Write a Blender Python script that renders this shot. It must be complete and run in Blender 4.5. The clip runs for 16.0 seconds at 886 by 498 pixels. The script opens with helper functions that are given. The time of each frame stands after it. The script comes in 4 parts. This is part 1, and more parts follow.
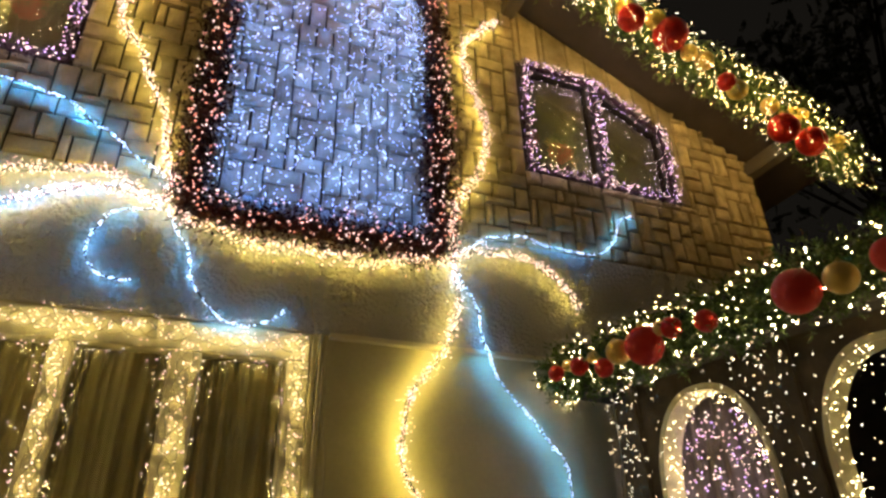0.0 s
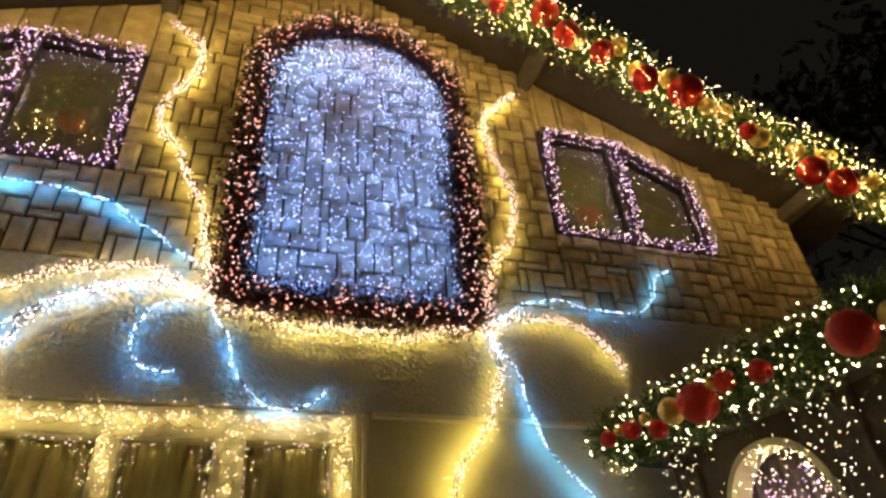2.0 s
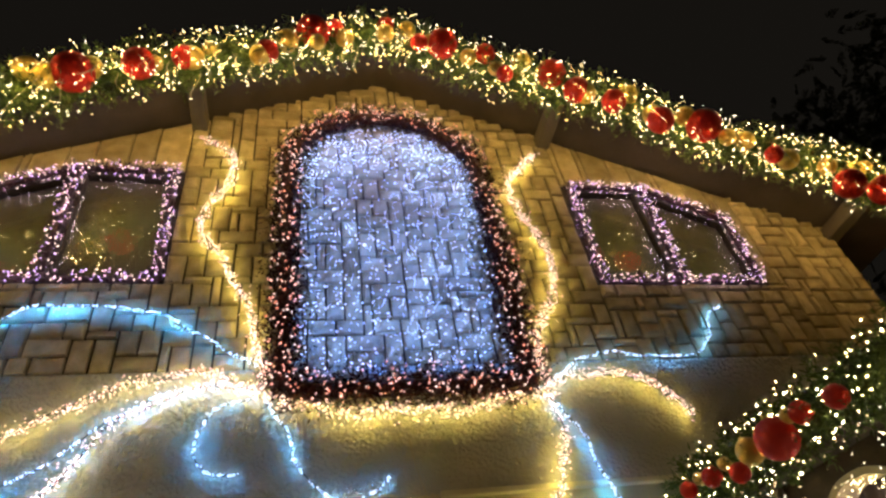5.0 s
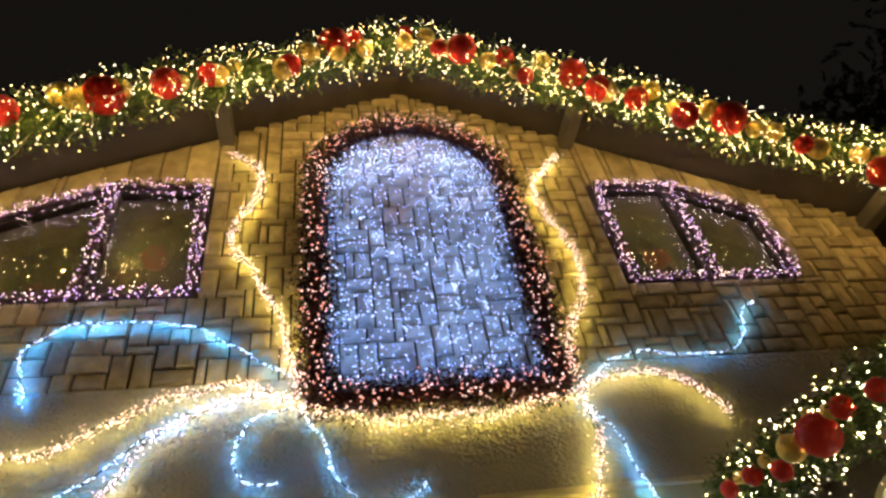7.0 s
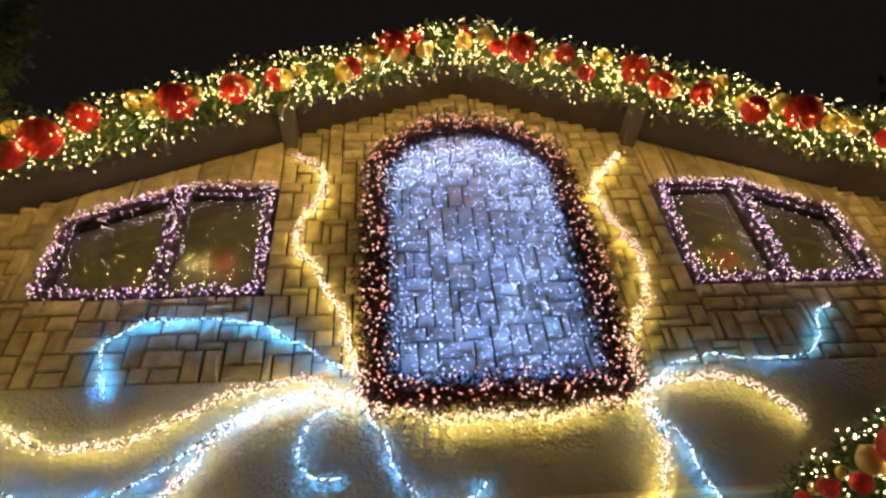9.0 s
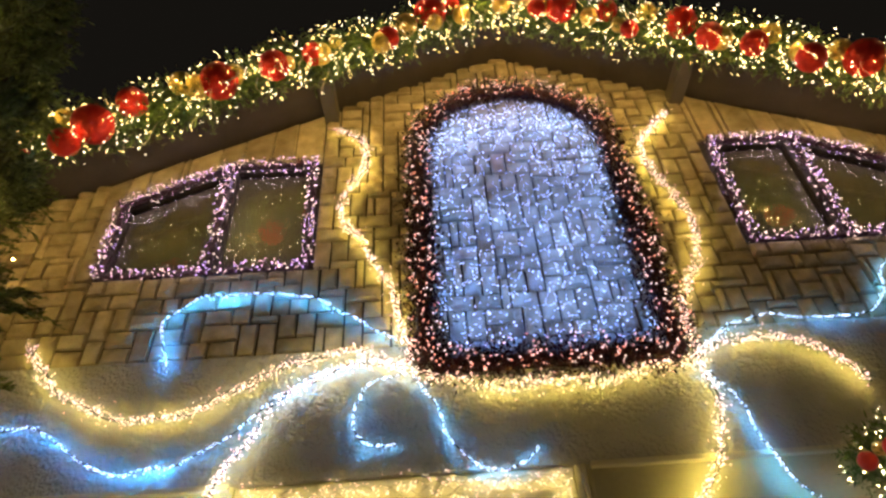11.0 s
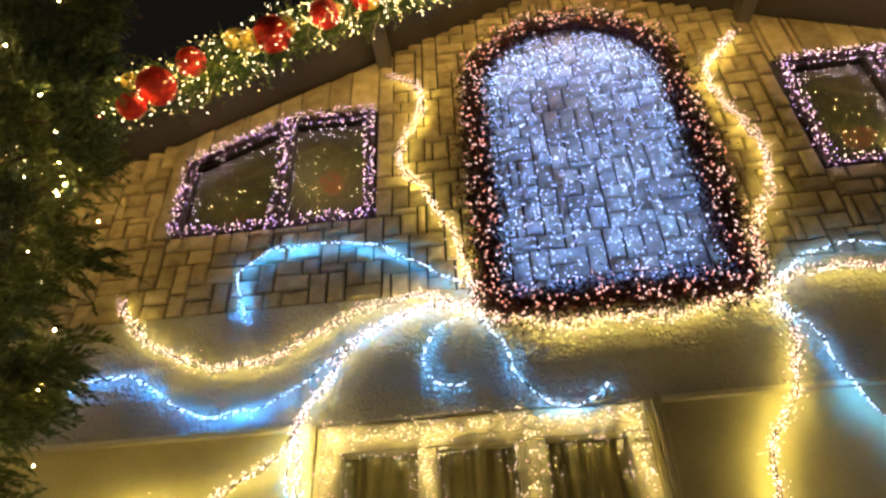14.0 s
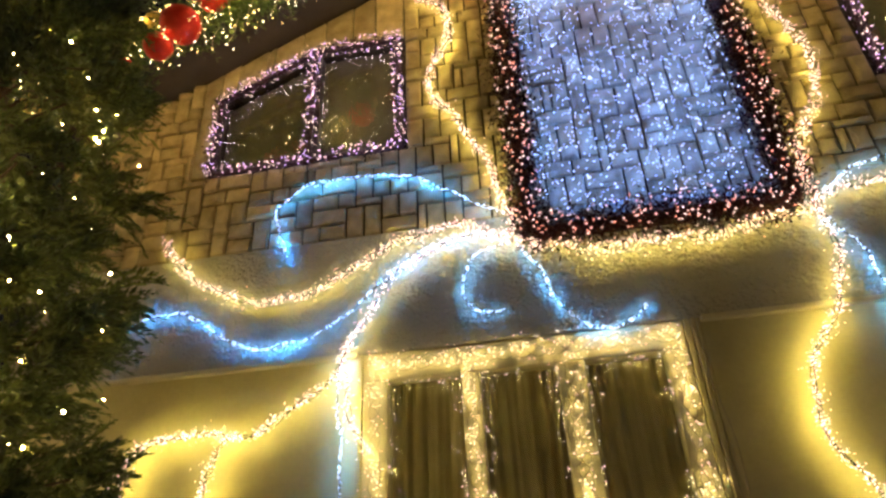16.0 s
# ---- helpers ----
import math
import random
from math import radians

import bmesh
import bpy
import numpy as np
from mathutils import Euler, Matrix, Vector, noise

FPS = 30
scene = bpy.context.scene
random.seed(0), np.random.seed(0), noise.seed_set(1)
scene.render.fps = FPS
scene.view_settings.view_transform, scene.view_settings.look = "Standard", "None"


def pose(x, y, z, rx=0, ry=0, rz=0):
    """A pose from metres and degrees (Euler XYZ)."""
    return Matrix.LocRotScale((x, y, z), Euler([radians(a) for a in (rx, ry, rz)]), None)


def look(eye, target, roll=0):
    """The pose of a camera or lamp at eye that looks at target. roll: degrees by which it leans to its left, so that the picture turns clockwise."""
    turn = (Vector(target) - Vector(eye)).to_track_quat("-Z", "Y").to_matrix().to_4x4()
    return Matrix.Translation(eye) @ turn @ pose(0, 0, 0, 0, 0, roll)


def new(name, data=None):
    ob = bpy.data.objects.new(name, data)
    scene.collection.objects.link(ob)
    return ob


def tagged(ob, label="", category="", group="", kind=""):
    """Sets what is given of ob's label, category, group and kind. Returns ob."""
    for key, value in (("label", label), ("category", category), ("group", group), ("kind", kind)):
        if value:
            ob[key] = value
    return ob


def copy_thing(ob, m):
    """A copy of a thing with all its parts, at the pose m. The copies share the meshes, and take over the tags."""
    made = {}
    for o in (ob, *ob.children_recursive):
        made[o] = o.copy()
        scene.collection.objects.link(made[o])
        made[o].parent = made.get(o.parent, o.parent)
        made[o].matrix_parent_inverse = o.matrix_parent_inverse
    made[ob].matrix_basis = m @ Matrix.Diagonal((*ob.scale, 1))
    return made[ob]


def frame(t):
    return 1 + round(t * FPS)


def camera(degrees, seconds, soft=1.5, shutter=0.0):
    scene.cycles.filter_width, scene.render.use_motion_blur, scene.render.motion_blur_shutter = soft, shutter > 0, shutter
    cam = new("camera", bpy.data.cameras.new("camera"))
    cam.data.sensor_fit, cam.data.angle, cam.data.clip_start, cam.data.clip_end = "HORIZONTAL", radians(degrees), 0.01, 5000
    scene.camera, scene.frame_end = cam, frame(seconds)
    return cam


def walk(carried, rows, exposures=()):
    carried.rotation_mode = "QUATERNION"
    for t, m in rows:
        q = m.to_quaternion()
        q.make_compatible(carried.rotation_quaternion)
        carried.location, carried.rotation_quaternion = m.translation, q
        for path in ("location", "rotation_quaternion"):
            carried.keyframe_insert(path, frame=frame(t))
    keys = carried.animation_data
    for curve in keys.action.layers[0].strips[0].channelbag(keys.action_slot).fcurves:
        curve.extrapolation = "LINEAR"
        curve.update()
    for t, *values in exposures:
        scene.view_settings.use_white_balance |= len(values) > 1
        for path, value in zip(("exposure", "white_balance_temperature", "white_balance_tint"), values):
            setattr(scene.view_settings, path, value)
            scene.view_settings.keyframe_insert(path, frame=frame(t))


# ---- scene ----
cam = camera(70.2, 16.0, soft=2.7)
PATH = [
    (0, (-0.642, 0.033, 1.626), (-0.051, 1.414, 2.423), -1.6),
    (0.5, (-0.629, 0.031, 1.614), (-0.074, 1.394, 2.464), -2.0),
    (1, (-0.634, 0.034, 1.603), (-0.100, 1.363, 2.517), -2.9),
    (1.5, (-0.645, 0.051, 1.598), (-0.132, 1.368, 2.542), -3.8),
    (2, (-0.650, 0.052, 1.598), (-0.169, 1.360, 2.572), -4.5),
    (2.5, (-0.655, 0.048, 1.592), (-0.201, 1.332, 2.611), -4.9),
    (3, (-0.657, 0.040, 1.585), (-0.235, 1.298, 2.646), -5.6),
    (3.5, (-0.657, 0.035, 1.581), (-0.247, 1.267, 2.679), -7.2),
    (4, (-0.654, 0.034, 1.581), (-0.252, 1.255, 2.693), -8.8),
    (6.5, (-0.677, 0.025, 1.573), (-0.357, 1.240, 2.719), -11.3),
    (7, (-0.677, 0.017, 1.577), (-0.377, 1.236, 2.725), -10.7),
    (7.5, (-0.681, 0.017, 1.579), (-0.417, 1.239, 2.731), -9.5),
    (8, (-0.692, 0.019, 1.581), (-0.473, 1.246, 2.737), -8.1),
    (8.5, (-0.688, 0.014, 1.580), (-0.514, 1.246, 2.740), -6.7),
    (9, (-0.695, 0.011, 1.580), (-0.547, 1.244, 2.742), -5.9),
    (11.5, (-0.704, 0.017, 1.578), (-0.705, 1.317, 2.672), -3.8),
    (12, (-0.720, 0.014, 1.576), (-0.743, 1.322, 2.662), -3.4),
    (12.5, (-0.717, 0.014, 1.576), (-0.766, 1.335, 2.644), -3.2),
    (13, (-0.727, 0.011, 1.575), (-0.802, 1.345, 2.627), -2.9),
    (13.5, (-0.731, 0.009, 1.571), (-0.834, 1.355, 2.605), -2.6),
    (14, (-0.736, 0.000, 1.575), (-0.874, 1.373, 2.569), -2.6),
    (14.5, (-0.735, -0.004, 1.576), (-0.898, 1.384, 2.543), -2.6),
    (15, (-0.728, -0.003, 1.575), (-0.924, 1.408, 2.502), -2.9),
    (15.5, (-0.732, -0.012, 1.581), (-0.959, 1.425, 2.460), -2.9),
    (16, (-0.765, -0.034, 1.588), (-1.007, 1.431, 2.416), -3.0),
]
walk(cam, [(t, look(eye, target, roll)) for t, eye, target, roll in PATH])

# ---- light: a night sky, everything else is lit by the fairy lights ----
world = bpy.data.worlds.new("night")
scene.world = world
world.use_nodes = True
world.node_tree.nodes["Background"].inputs[0].default_value = (0.28, 0.24, 0.19, 1)
world.node_tree.nodes["Background"].inputs[1].default_value = 0.02
scene.view_settings.exposure = 0.36

rng = np.random.default_rng(7)


# ---- materials ----
def nodes_of(name):
    m = bpy.data.materials.new(name)
    m.use_nodes = True
    nt = m.node_tree
    return m, nt, nt.nodes["Principled BSDF"]


def link(nt, a, b):
    nt.links.new(a, b)


def surface(name, dark, light, rough=0.8, scale=8.0, fine=90.0, bump=0.3, metal=0.0, jitter=0.0, depth=0.01, coat=0.0, sheen=0.0):
    """A surface with coarse blotches, fine grain and relief; jitter varies whole pieces."""
    m, nt, p = nodes_of(name)
    n = nt.nodes
    co = n.new("ShaderNodeTexCoord")
    big, small = n.new("ShaderNodeTexNoise"), n.new("ShaderNodeTexNoise")
    big.inputs["Scale"].default_value, big.inputs["Detail"].default_value = scale, 6
    small.inputs["Scale"].default_value, small.inputs["Detail"].default_value = fine, 4
    for t in (big, small):
        link(nt, co.outputs["Object"], t.inputs["Vector"])
    add = n.new("ShaderNodeMath")
    add.operation = "MULTIPLY_ADD"
    link(nt, small.outputs["Fac"], add.inputs[0])
    add.inputs[1].default_value = 0.35
    link(nt, big.outputs["Fac"], add.inputs[2])
    ramp = n.new("ShaderNodeValToRGB")
    ramp.color_ramp.elements[0].position, ramp.color_ramp.elements[1].position = 0.45, 0.9
    ramp.color_ramp.elements[0].color, ramp.color_ramp.elements[1].color = (*dark, 1), (*light, 1)
    link(nt, add.outputs[0], ramp.inputs[0])
    col = ramp.outputs[0]
    if jitter:
        info, hsv, mr = n.new("ShaderNodeObjectInfo"), n.new("ShaderNodeHueSaturation"), n.new("ShaderNodeMapRange")
        geo, sm, fr = n.new("ShaderNodeNewGeometry"), n.new("ShaderNodeMath"), n.new("ShaderNodeMath")
        sm.operation, fr.operation = "ADD", "FRACT"
        link(nt, info.outputs["Random"], sm.inputs[0])
        link(nt, geo.outputs["Random Per Island"], sm.inputs[1])
        link(nt, sm.outputs[0], fr.inputs[0])
        link(nt, fr.outputs[0], mr.inputs[0])
        mr.inputs[3].default_value, mr.inputs[4].default_value = 1 - jitter, 1 + jitter
        link(nt, mr.outputs[0], hsv.inputs["Value"])
        link(nt, col, hsv.inputs["Color"])
        col = hsv.outputs[0]
    link(nt, col, p.inputs["Base Color"])
    p.inputs["Roughness"].default_value, p.inputs["Metallic"].default_value = rough, metal
    p.inputs["Coat Weight"].default_value = coat
    p.inputs["Sheen Weight"].default_value = sheen
    b = n.new("ShaderNodeBump")
    b.inputs["Strength"].default_value, b.inputs["Distance"].default_value = bump, depth
    link(nt, add.outputs[0], b.inputs["Height"])
    link(nt, b.outputs[0], p.inputs["Normal"])
    return m


def stucco_material():
    """Rough thrown plaster: lumpy relief a few centimetres wide."""
    m, nt, p = nodes_of("rough_stucco")
    n = nt.nodes
    co, vor, noi, dirt = n.new("ShaderNodeTexCoord"), n.new("ShaderNodeTexVoronoi"), n.new("ShaderNodeTexNoise"), n.new("ShaderNodeTexNoise")
    vor.feature = "SMOOTH_F1"
    vor.inputs["Scale"].default_value, noi.inputs["Scale"].default_value, dirt.inputs["Scale"].default_value = 42, 80, 1.7
    noi.inputs["Detail"].default_value = 5
    warp = n.new("ShaderNodeVectorMath")
    warp.operation = "MULTIPLY_ADD"
    link(nt, noi.outputs["Color"], warp.inputs[0])
    warp.inputs[1].default_value = (0.03, 0.03, 0.03)
    link(nt, co.outputs["Object"], warp.inputs[2])
    for t in (noi, dirt):
        link(nt, co.outputs["Object"], t.inputs["Vector"])
    link(nt, warp.outputs[0], vor.inputs["Vector"])
    add = n.new("ShaderNodeMath")
    add.operation = "MULTIPLY_ADD"
    link(nt, noi.outputs["Fac"], add.inputs[0])
    add.inputs[1].default_value = 0.5
    link(nt, vor.outputs["Distance"], add.inputs[2])
    b = n.new("ShaderNodeBump")
    b.inputs["Strength"].default_value, b.inputs["Distance"].default_value = 1.0, 0.035
    link(nt, add.outputs[0], b.inputs["Height"])
    link(nt, b.outputs[0], p.inputs["Normal"])
    ramp = n.new("ShaderNodeValToRGB")
    ramp.color_ramp.elements[0].color, ramp.color_ramp.elements[1].color = (0.40, 0.37, 0.31, 1), (0.58, 0.54, 0.47, 1)
    ramp.color_ramp.elements[0].position, ramp.color_ramp.elements[1].position = 0.3, 0.7
    link(nt, dirt.outputs["Fac"], ramp.inputs[0])
    link(nt, ramp.outputs[0], p.inputs["Base Color"])
    p.inputs["Roughness"].default_value = 0.9
    return m


def glow(name, colours, strength):
    """Small lamps: each bulb takes one of the colours."""
    m = bpy.data.materials.new(name)
    m.use_nodes = True
    nt = m.node_tree
    n = nt.nodes
    n.remove(n["Principled BSDF"])
    em, geo, ramp = n.new("ShaderNodeEmission"), n.new("ShaderNodeNewGeometry"), n.new("ShaderNodeValToRGB")
    ramp.color_ramp.interpolation = "CONSTANT"
    while len(ramp.color_ramp.elements) < len(colours):
        ramp.color_ramp.elements.new(0.5)
    for i, c in enumerate(colours):
        ramp.color_ramp.elements[i].position = i / len(colours)
        ramp.color_ramp.elements[i].color = (*c, 1)
    link(nt, geo.outputs["Random Per Island"], ramp.inputs[0])
    link(nt, ramp.outputs[0], em.inputs[0])
    em.inputs[1].default_value = strength
    link(nt, em.outputs[0], n["Material Output"].inputs[0])
    return m


def glass_material():
    m = bpy.data.materials.new("window_glass")
    m.use_nodes = True
    nt = m.node_tree
    n = nt.nodes
    n.remove(n["Principled BSDF"])
    tr, gl, mix = n.new("ShaderNodeBsdfTransparent"), n.new("ShaderNodeBsdfGlossy"), n.new("ShaderNodeMixShader")
    gl.inputs["Roughness"].default_value, mix.inputs[0].default_value = 0.012, 0.11
    tr.inputs[0].default_value = (0.93, 0.95, 0.92, 1)
    link(nt, tr.outputs[0], mix.inputs[1])
    link(nt, gl.outputs[0], mix.inputs[2])
    link(nt, mix.outputs[0], n["Material Output"].inputs[0])
    return m


M_STONE = surface("split_stone", (0.36, 0.285, 0.165), (0.6, 0.5, 0.33), 0.85, 10, 120, 0.8, jitter=0.28, depth=0.025)
M_MORTAR = surface("dark_mortar", (0.035, 0.03, 0.022), (0.07, 0.06, 0.045), 0.95, 20, 150, 0.4)
M_STUCCO = stucco_material()
M_PLASTER = surface("cream_plaster", (0.55, 0.49, 0.3), (0.68, 0.62, 0.4), 0.75, 2.2, 45, 0.12, depth=0.004)
M_PAINT = surface("cream_paint", (0.62, 0.55, 0.38), (0.74, 0.67, 0.48), 0.45, 5, 70, 0.08, depth=0.003)
M_SOFFIT = surface("dark_painted_wood", (0.06, 0.048, 0.046), (0.092, 0.077, 0.073), 0.7, 3, 60, 0.2)
M_BEAM = surface("grey_painted_beam", (0.1, 0.088, 0.075), (0.15, 0.132, 0.112), 0.65, 4, 60, 0.2)
M_ROOF = surface("roof_tiles", (0.05, 0.035, 0.03), (0.1, 0.07, 0.055), 0.85, 6, 60, 0.4)
M_DARKWOOD = surface("dark_brown_wood", (0.05, 0.036, 0.02), (0.1, 0.074, 0.044), 0.6, 7, 80, 0.3)
M_FRAME = surface("dark_window_frame", (0.035, 0.024, 0.018), (0.06, 0.042, 0.03), 0.4, 10, 80, 0.1)
M_CURTAIN = surface("brown_curtain_cloth", (0.58, 0.47, 0.29), (0.72, 0.59, 0.38), 0.9, 5, 220, 0.25, sheen=0.2, depth=0.003)
M_BLIND = surface("olive_blind_cloth", (0.15, 0.135, 0.09), (0.2, 0.18, 0.12), 0.9, 2, 200, 0.15, depth=0.002)
M_NETTING = surface("grey_brown_cloth", (0.12, 0.1, 0.085), (0.19, 0.16, 0.14), 0.9, 4, 160, 0.2)
M_WIRE = surface("dark_cable", (0.012, 0.012, 0.01), (0.03, 0.03, 0.025), 0.5, 30, 90, 0.05)
M_PALEWIRE = surface("clear_cable", (0.42, 0.36, 0.24), (0.55, 0.47, 0.32), 0.35, 30, 90, 0.05)
M_FIR = surface("fir_needles", (0.05, 0.095, 0.02), (0.15, 0.22, 0.05), 0.55, 25, 90, 0.1, jitter=0.5)
M_TINSEL = surface("dark_red_tinsel", (0.02, 0.006, 0.006), (0.075, 0.016, 0.014), 0.4, 25, 90, 0.1, jitter=0.6)
M_PURPLE = surface("dark_purple_tinsel", (0.03, 0.012, 0.02), (0.09, 0.035, 0.055), 0.4, 25, 90, 0.1, jitter=0.6)
M_THUJA = surface("thuja_leaves", (0.06, 0.1, 0.032), (0.19, 0.23, 0.075), 0.6, 9, 60, 0.1, jitter=0.5)
M_FARLEAF = surface("far_tree_leaves", (0.08, 0.1, 0.04), (0.18, 0.2, 0.08), 0.7, 4, 40, 0.1, jitter=0.5)
M_BARK = surface("bark", (0.05, 0.035, 0.025), (0.11, 0.08, 0.055), 0.9, 12, 60, 0.6)
M_REDBALL = surface("red_glitter", (0.62, 0.014, 0.008), (0.85, 0.035, 0.015), 0.5, 160, 420, 0.35, depth=0.003, coat=0.12)
M_GOLDBALL = surface("gold_gloss", (0.68, 0.46, 0.1), (0.85, 0.62, 0.18), 0.34, 60, 200, 0.05, metal=0.45)
M_CAP = surface("brass_cap", (0.5, 0.35, 0.1), (0.6, 0.45, 0.15), 0.3, 50, 120, 0.05, metal=1.0)
M_PAVE = surface("paving", (0.14, 0.13, 0.115), (0.24, 0.22, 0.19), 0.85, 1.5, 60, 0.3)
M_GLASS = glass_material()
# a lamp is a pair: the pale lens that is seen, and an added stronger coloured glow on its back that brightens the wall
# behind it
E_WARM = (glow("warm_white_led", [(1, 0.72, 0.3), (1, 0.64, 0.2), (1, 0.88, 0.6)], 8), glow("warm_white_back_glow", [(1, 0.63, 0.17)], 238))
E_PORCH = (glow("porch_led", [(1, 0.76, 0.34), (1, 0.7, 0.28), (1, 0.84, 0.5)], 30),)
E_NET = (glow("warm_net_led", [(1, 0.8, 0.5), (1, 0.7, 0.36), (1, 0.88, 0.66)], 4.2),)
E_ARCH = (glow("arch_led", [(1, 0.74, 0.3), (1, 0.8, 0.4)], 19),)
E_GOLD = (glow("golden_led", [(1, 0.6, 0.56), (1, 0.5, 0.48), (1, 0.74, 0.62)], 3.1), glow("golden_back_glow", [(1, 0.77, 0.15)], 62))
E_DOOR = (glow("creamy_led", [(1, 0.66, 0.58), (1, 0.56, 0.54), (1, 0.8, 0.62)], 2.2), glow("creamy_back_glow", [(1, 0.75, 0.2)], 33))
E_PINK = (glow("pink_led", [(1, 0.6, 0.6), (0.66, 0.4, 1), (1, 0.74, 0.6), (0.95, 0.5, 0.8)], 2.9), glow("pink_back_glow", [(1, 0.72, 0.62), (0.8, 0.6, 0.9)], 24))
E_RED = (glow("red_white_led", [(1, 0.3, 0.2), (1, 0.52, 0.42), (1, 0.4, 0.32), (1, 0.66, 0.58)], 2.2),)
E_BLUE = (glow("blue_led", [(0.55, 0.7, 1), (0.76, 0.82, 1), (0.42, 0.62, 1)], 4.2), glow("blue_back_glow", [(0.02, 0.31, 1)], 350))
E_PALE = (glow("pale_blue_led", [(0.6, 0.74, 1), (0.8, 0.86, 1), (0.5, 0.66, 1)], 4.2), glow("pale_blue_back_glow", [(0.08, 0.43, 1)], 190))
E_ICE = (glow("lavender_white_led", [(0.5, 0.62, 1), (0.62, 0.7, 1), (0.8, 0.8, 1)], 3.2), glow("lavender_back_glow", [(0.1, 0.26, 1)], 122))
E_TREE = (glow("yellow_tree_led", [(1, 0.62, 0.16), (1, 0.72, 0.26)], 200),)


# ---- mesh helpers ----
def part(name, bm, material, parent=None, label="", kind=""):
    """Links a bmesh, or a ready mesh, as one object under parent."""
    if isinstance(bm, bmesh.types.BMesh):
        me = bpy.data.meshes.new(name)
        bm.normal_update()
        bm.to_mesh(me)
        bm.free()
    else:
        me = bm
    if not me.materials:
        me.materials.append(material)
    ob = new(name, me)
    ob.parent = parent
    return tagged(ob, label, kind=kind)


def thing(name, label, category, group="", at=(0, 0, 0), kind=""):
    ob = new(name)
    ob.empty_display_size = 0.1
    ob.location = at
    return tagged(ob, label, category, group, kind)


def raw_mesh(name, verts, faces, smooth=False):
    me = bpy.data.meshes.new(name)
    verts = np.asarray(verts, dtype=np.float32)
    faces = np.asarray(faces, dtype=np.int32)
    k = faces.shape[1]
    me.vertices.add(len(verts))
    me.vertices.foreach_set("co", verts.ravel())
    me.loops.add(faces.size)
    me.loops.foreach_set("vertex_index", faces.ravel())
    me.polygons.add(len(faces))
    me.polygons.foreach_set("loop_start", np.arange(0, faces.size, k, dtype=np.int32))
    me.polygons.foreach_set("loop_total", np.full(len(faces), k, dtype=np.int32))
    if smooth:
        me.polygons.foreach_set("use_smooth", np.ones(len(faces), dtype=bool))
    me.update(calc_edges=True)
    me.validate()
    return me


def box(x0, x1, y0, y1, z0, z1, bevel=0.0, bm=None):
    bm = bm or bmesh.new()
    made = bmesh.ops.create_cube(bm, size=1.0)["verts"]
    for v in made:
        v.co = Vector((x0 + (v.co.x + 0.5) * (x1 - x0), y0 + (v.co.y + 0.5) * (y1 - y0), z0 + (v.co.z + 0.5) * (z1 - z0)))
    if bevel:
        bmesh.ops.bevel(bm, geom=list({e for v in made for e in v.link_edges}), offset=bevel, segments=2, affect="EDGES", profile=0.5)
    return bm


def slab(outer, holes, y0, y1):
    """A plate in the x-z plane with holes through it, from y0 (front) to y1."""
    bm = bmesh.new()
    edges = []
    for ring in [outer] + list(holes):
        vs = [bm.verts.new((x, y0, z)) for x, z in ring]
        edges += [bm.edges.new((vs[i], vs[(i + 1) % len(vs)])) for i in range(len(vs))]
    bmesh.ops.triangle_fill(bm, use_beauty=True, use_dissolve=False, edges=edges)
    faces = list(bm.faces)
    res = bmesh.ops.extrude_face_region(bm, geom=faces)
    for g in res["geom"]:
        if isinstance(g, bmesh.types.BMVert):
            g.co.y = y1
    bmesh.ops.recalc_face_normals(bm, faces=list(bm.faces))
    return bm


PHI = (1 + 5 ** 0.5) / 2
ICO_V = np.array([(-1, PHI, 0), (1, PHI, 0), (-1, -PHI, 0), (1, -PHI, 0), (0, -1, PHI), (0, 1, PHI), (0, -1, -PHI), (0, 1, -PHI), (PHI, 0, -1), (PHI, 0, 1), (-PHI, 0, -1), (-PHI, 0, 1)]) / math.hypot(1, PHI)
ICO_F = np.array([(0, 11, 5), (0, 5, 1), (0, 1, 7), (0, 7, 10), (0, 10, 11), (1, 5, 9), (5, 11, 4), (11, 10, 2), (10, 7, 6), (7, 1, 8), (3, 9, 4), (3, 4, 2), (3, 2, 6), (3, 6, 8), (3, 8, 9), (4, 9, 5), (2, 4, 11), (6, 2, 10), (8, 6, 7), (9, 8, 1)])


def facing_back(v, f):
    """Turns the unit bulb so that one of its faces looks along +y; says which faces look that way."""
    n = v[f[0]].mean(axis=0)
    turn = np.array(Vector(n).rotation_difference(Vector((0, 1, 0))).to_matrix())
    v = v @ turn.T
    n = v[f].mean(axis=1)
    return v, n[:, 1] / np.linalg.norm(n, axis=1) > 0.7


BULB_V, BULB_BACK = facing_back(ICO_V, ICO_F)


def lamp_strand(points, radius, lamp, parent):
    """Small round lamps at the points; paired ones carry the added glow on the faces towards the wall."""
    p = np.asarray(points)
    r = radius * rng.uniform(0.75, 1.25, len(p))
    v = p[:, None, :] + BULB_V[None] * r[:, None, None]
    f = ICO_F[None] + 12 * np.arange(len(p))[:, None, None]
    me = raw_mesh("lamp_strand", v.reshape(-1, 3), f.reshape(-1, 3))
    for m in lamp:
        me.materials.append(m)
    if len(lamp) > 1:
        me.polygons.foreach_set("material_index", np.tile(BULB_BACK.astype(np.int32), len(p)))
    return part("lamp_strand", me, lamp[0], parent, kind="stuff")


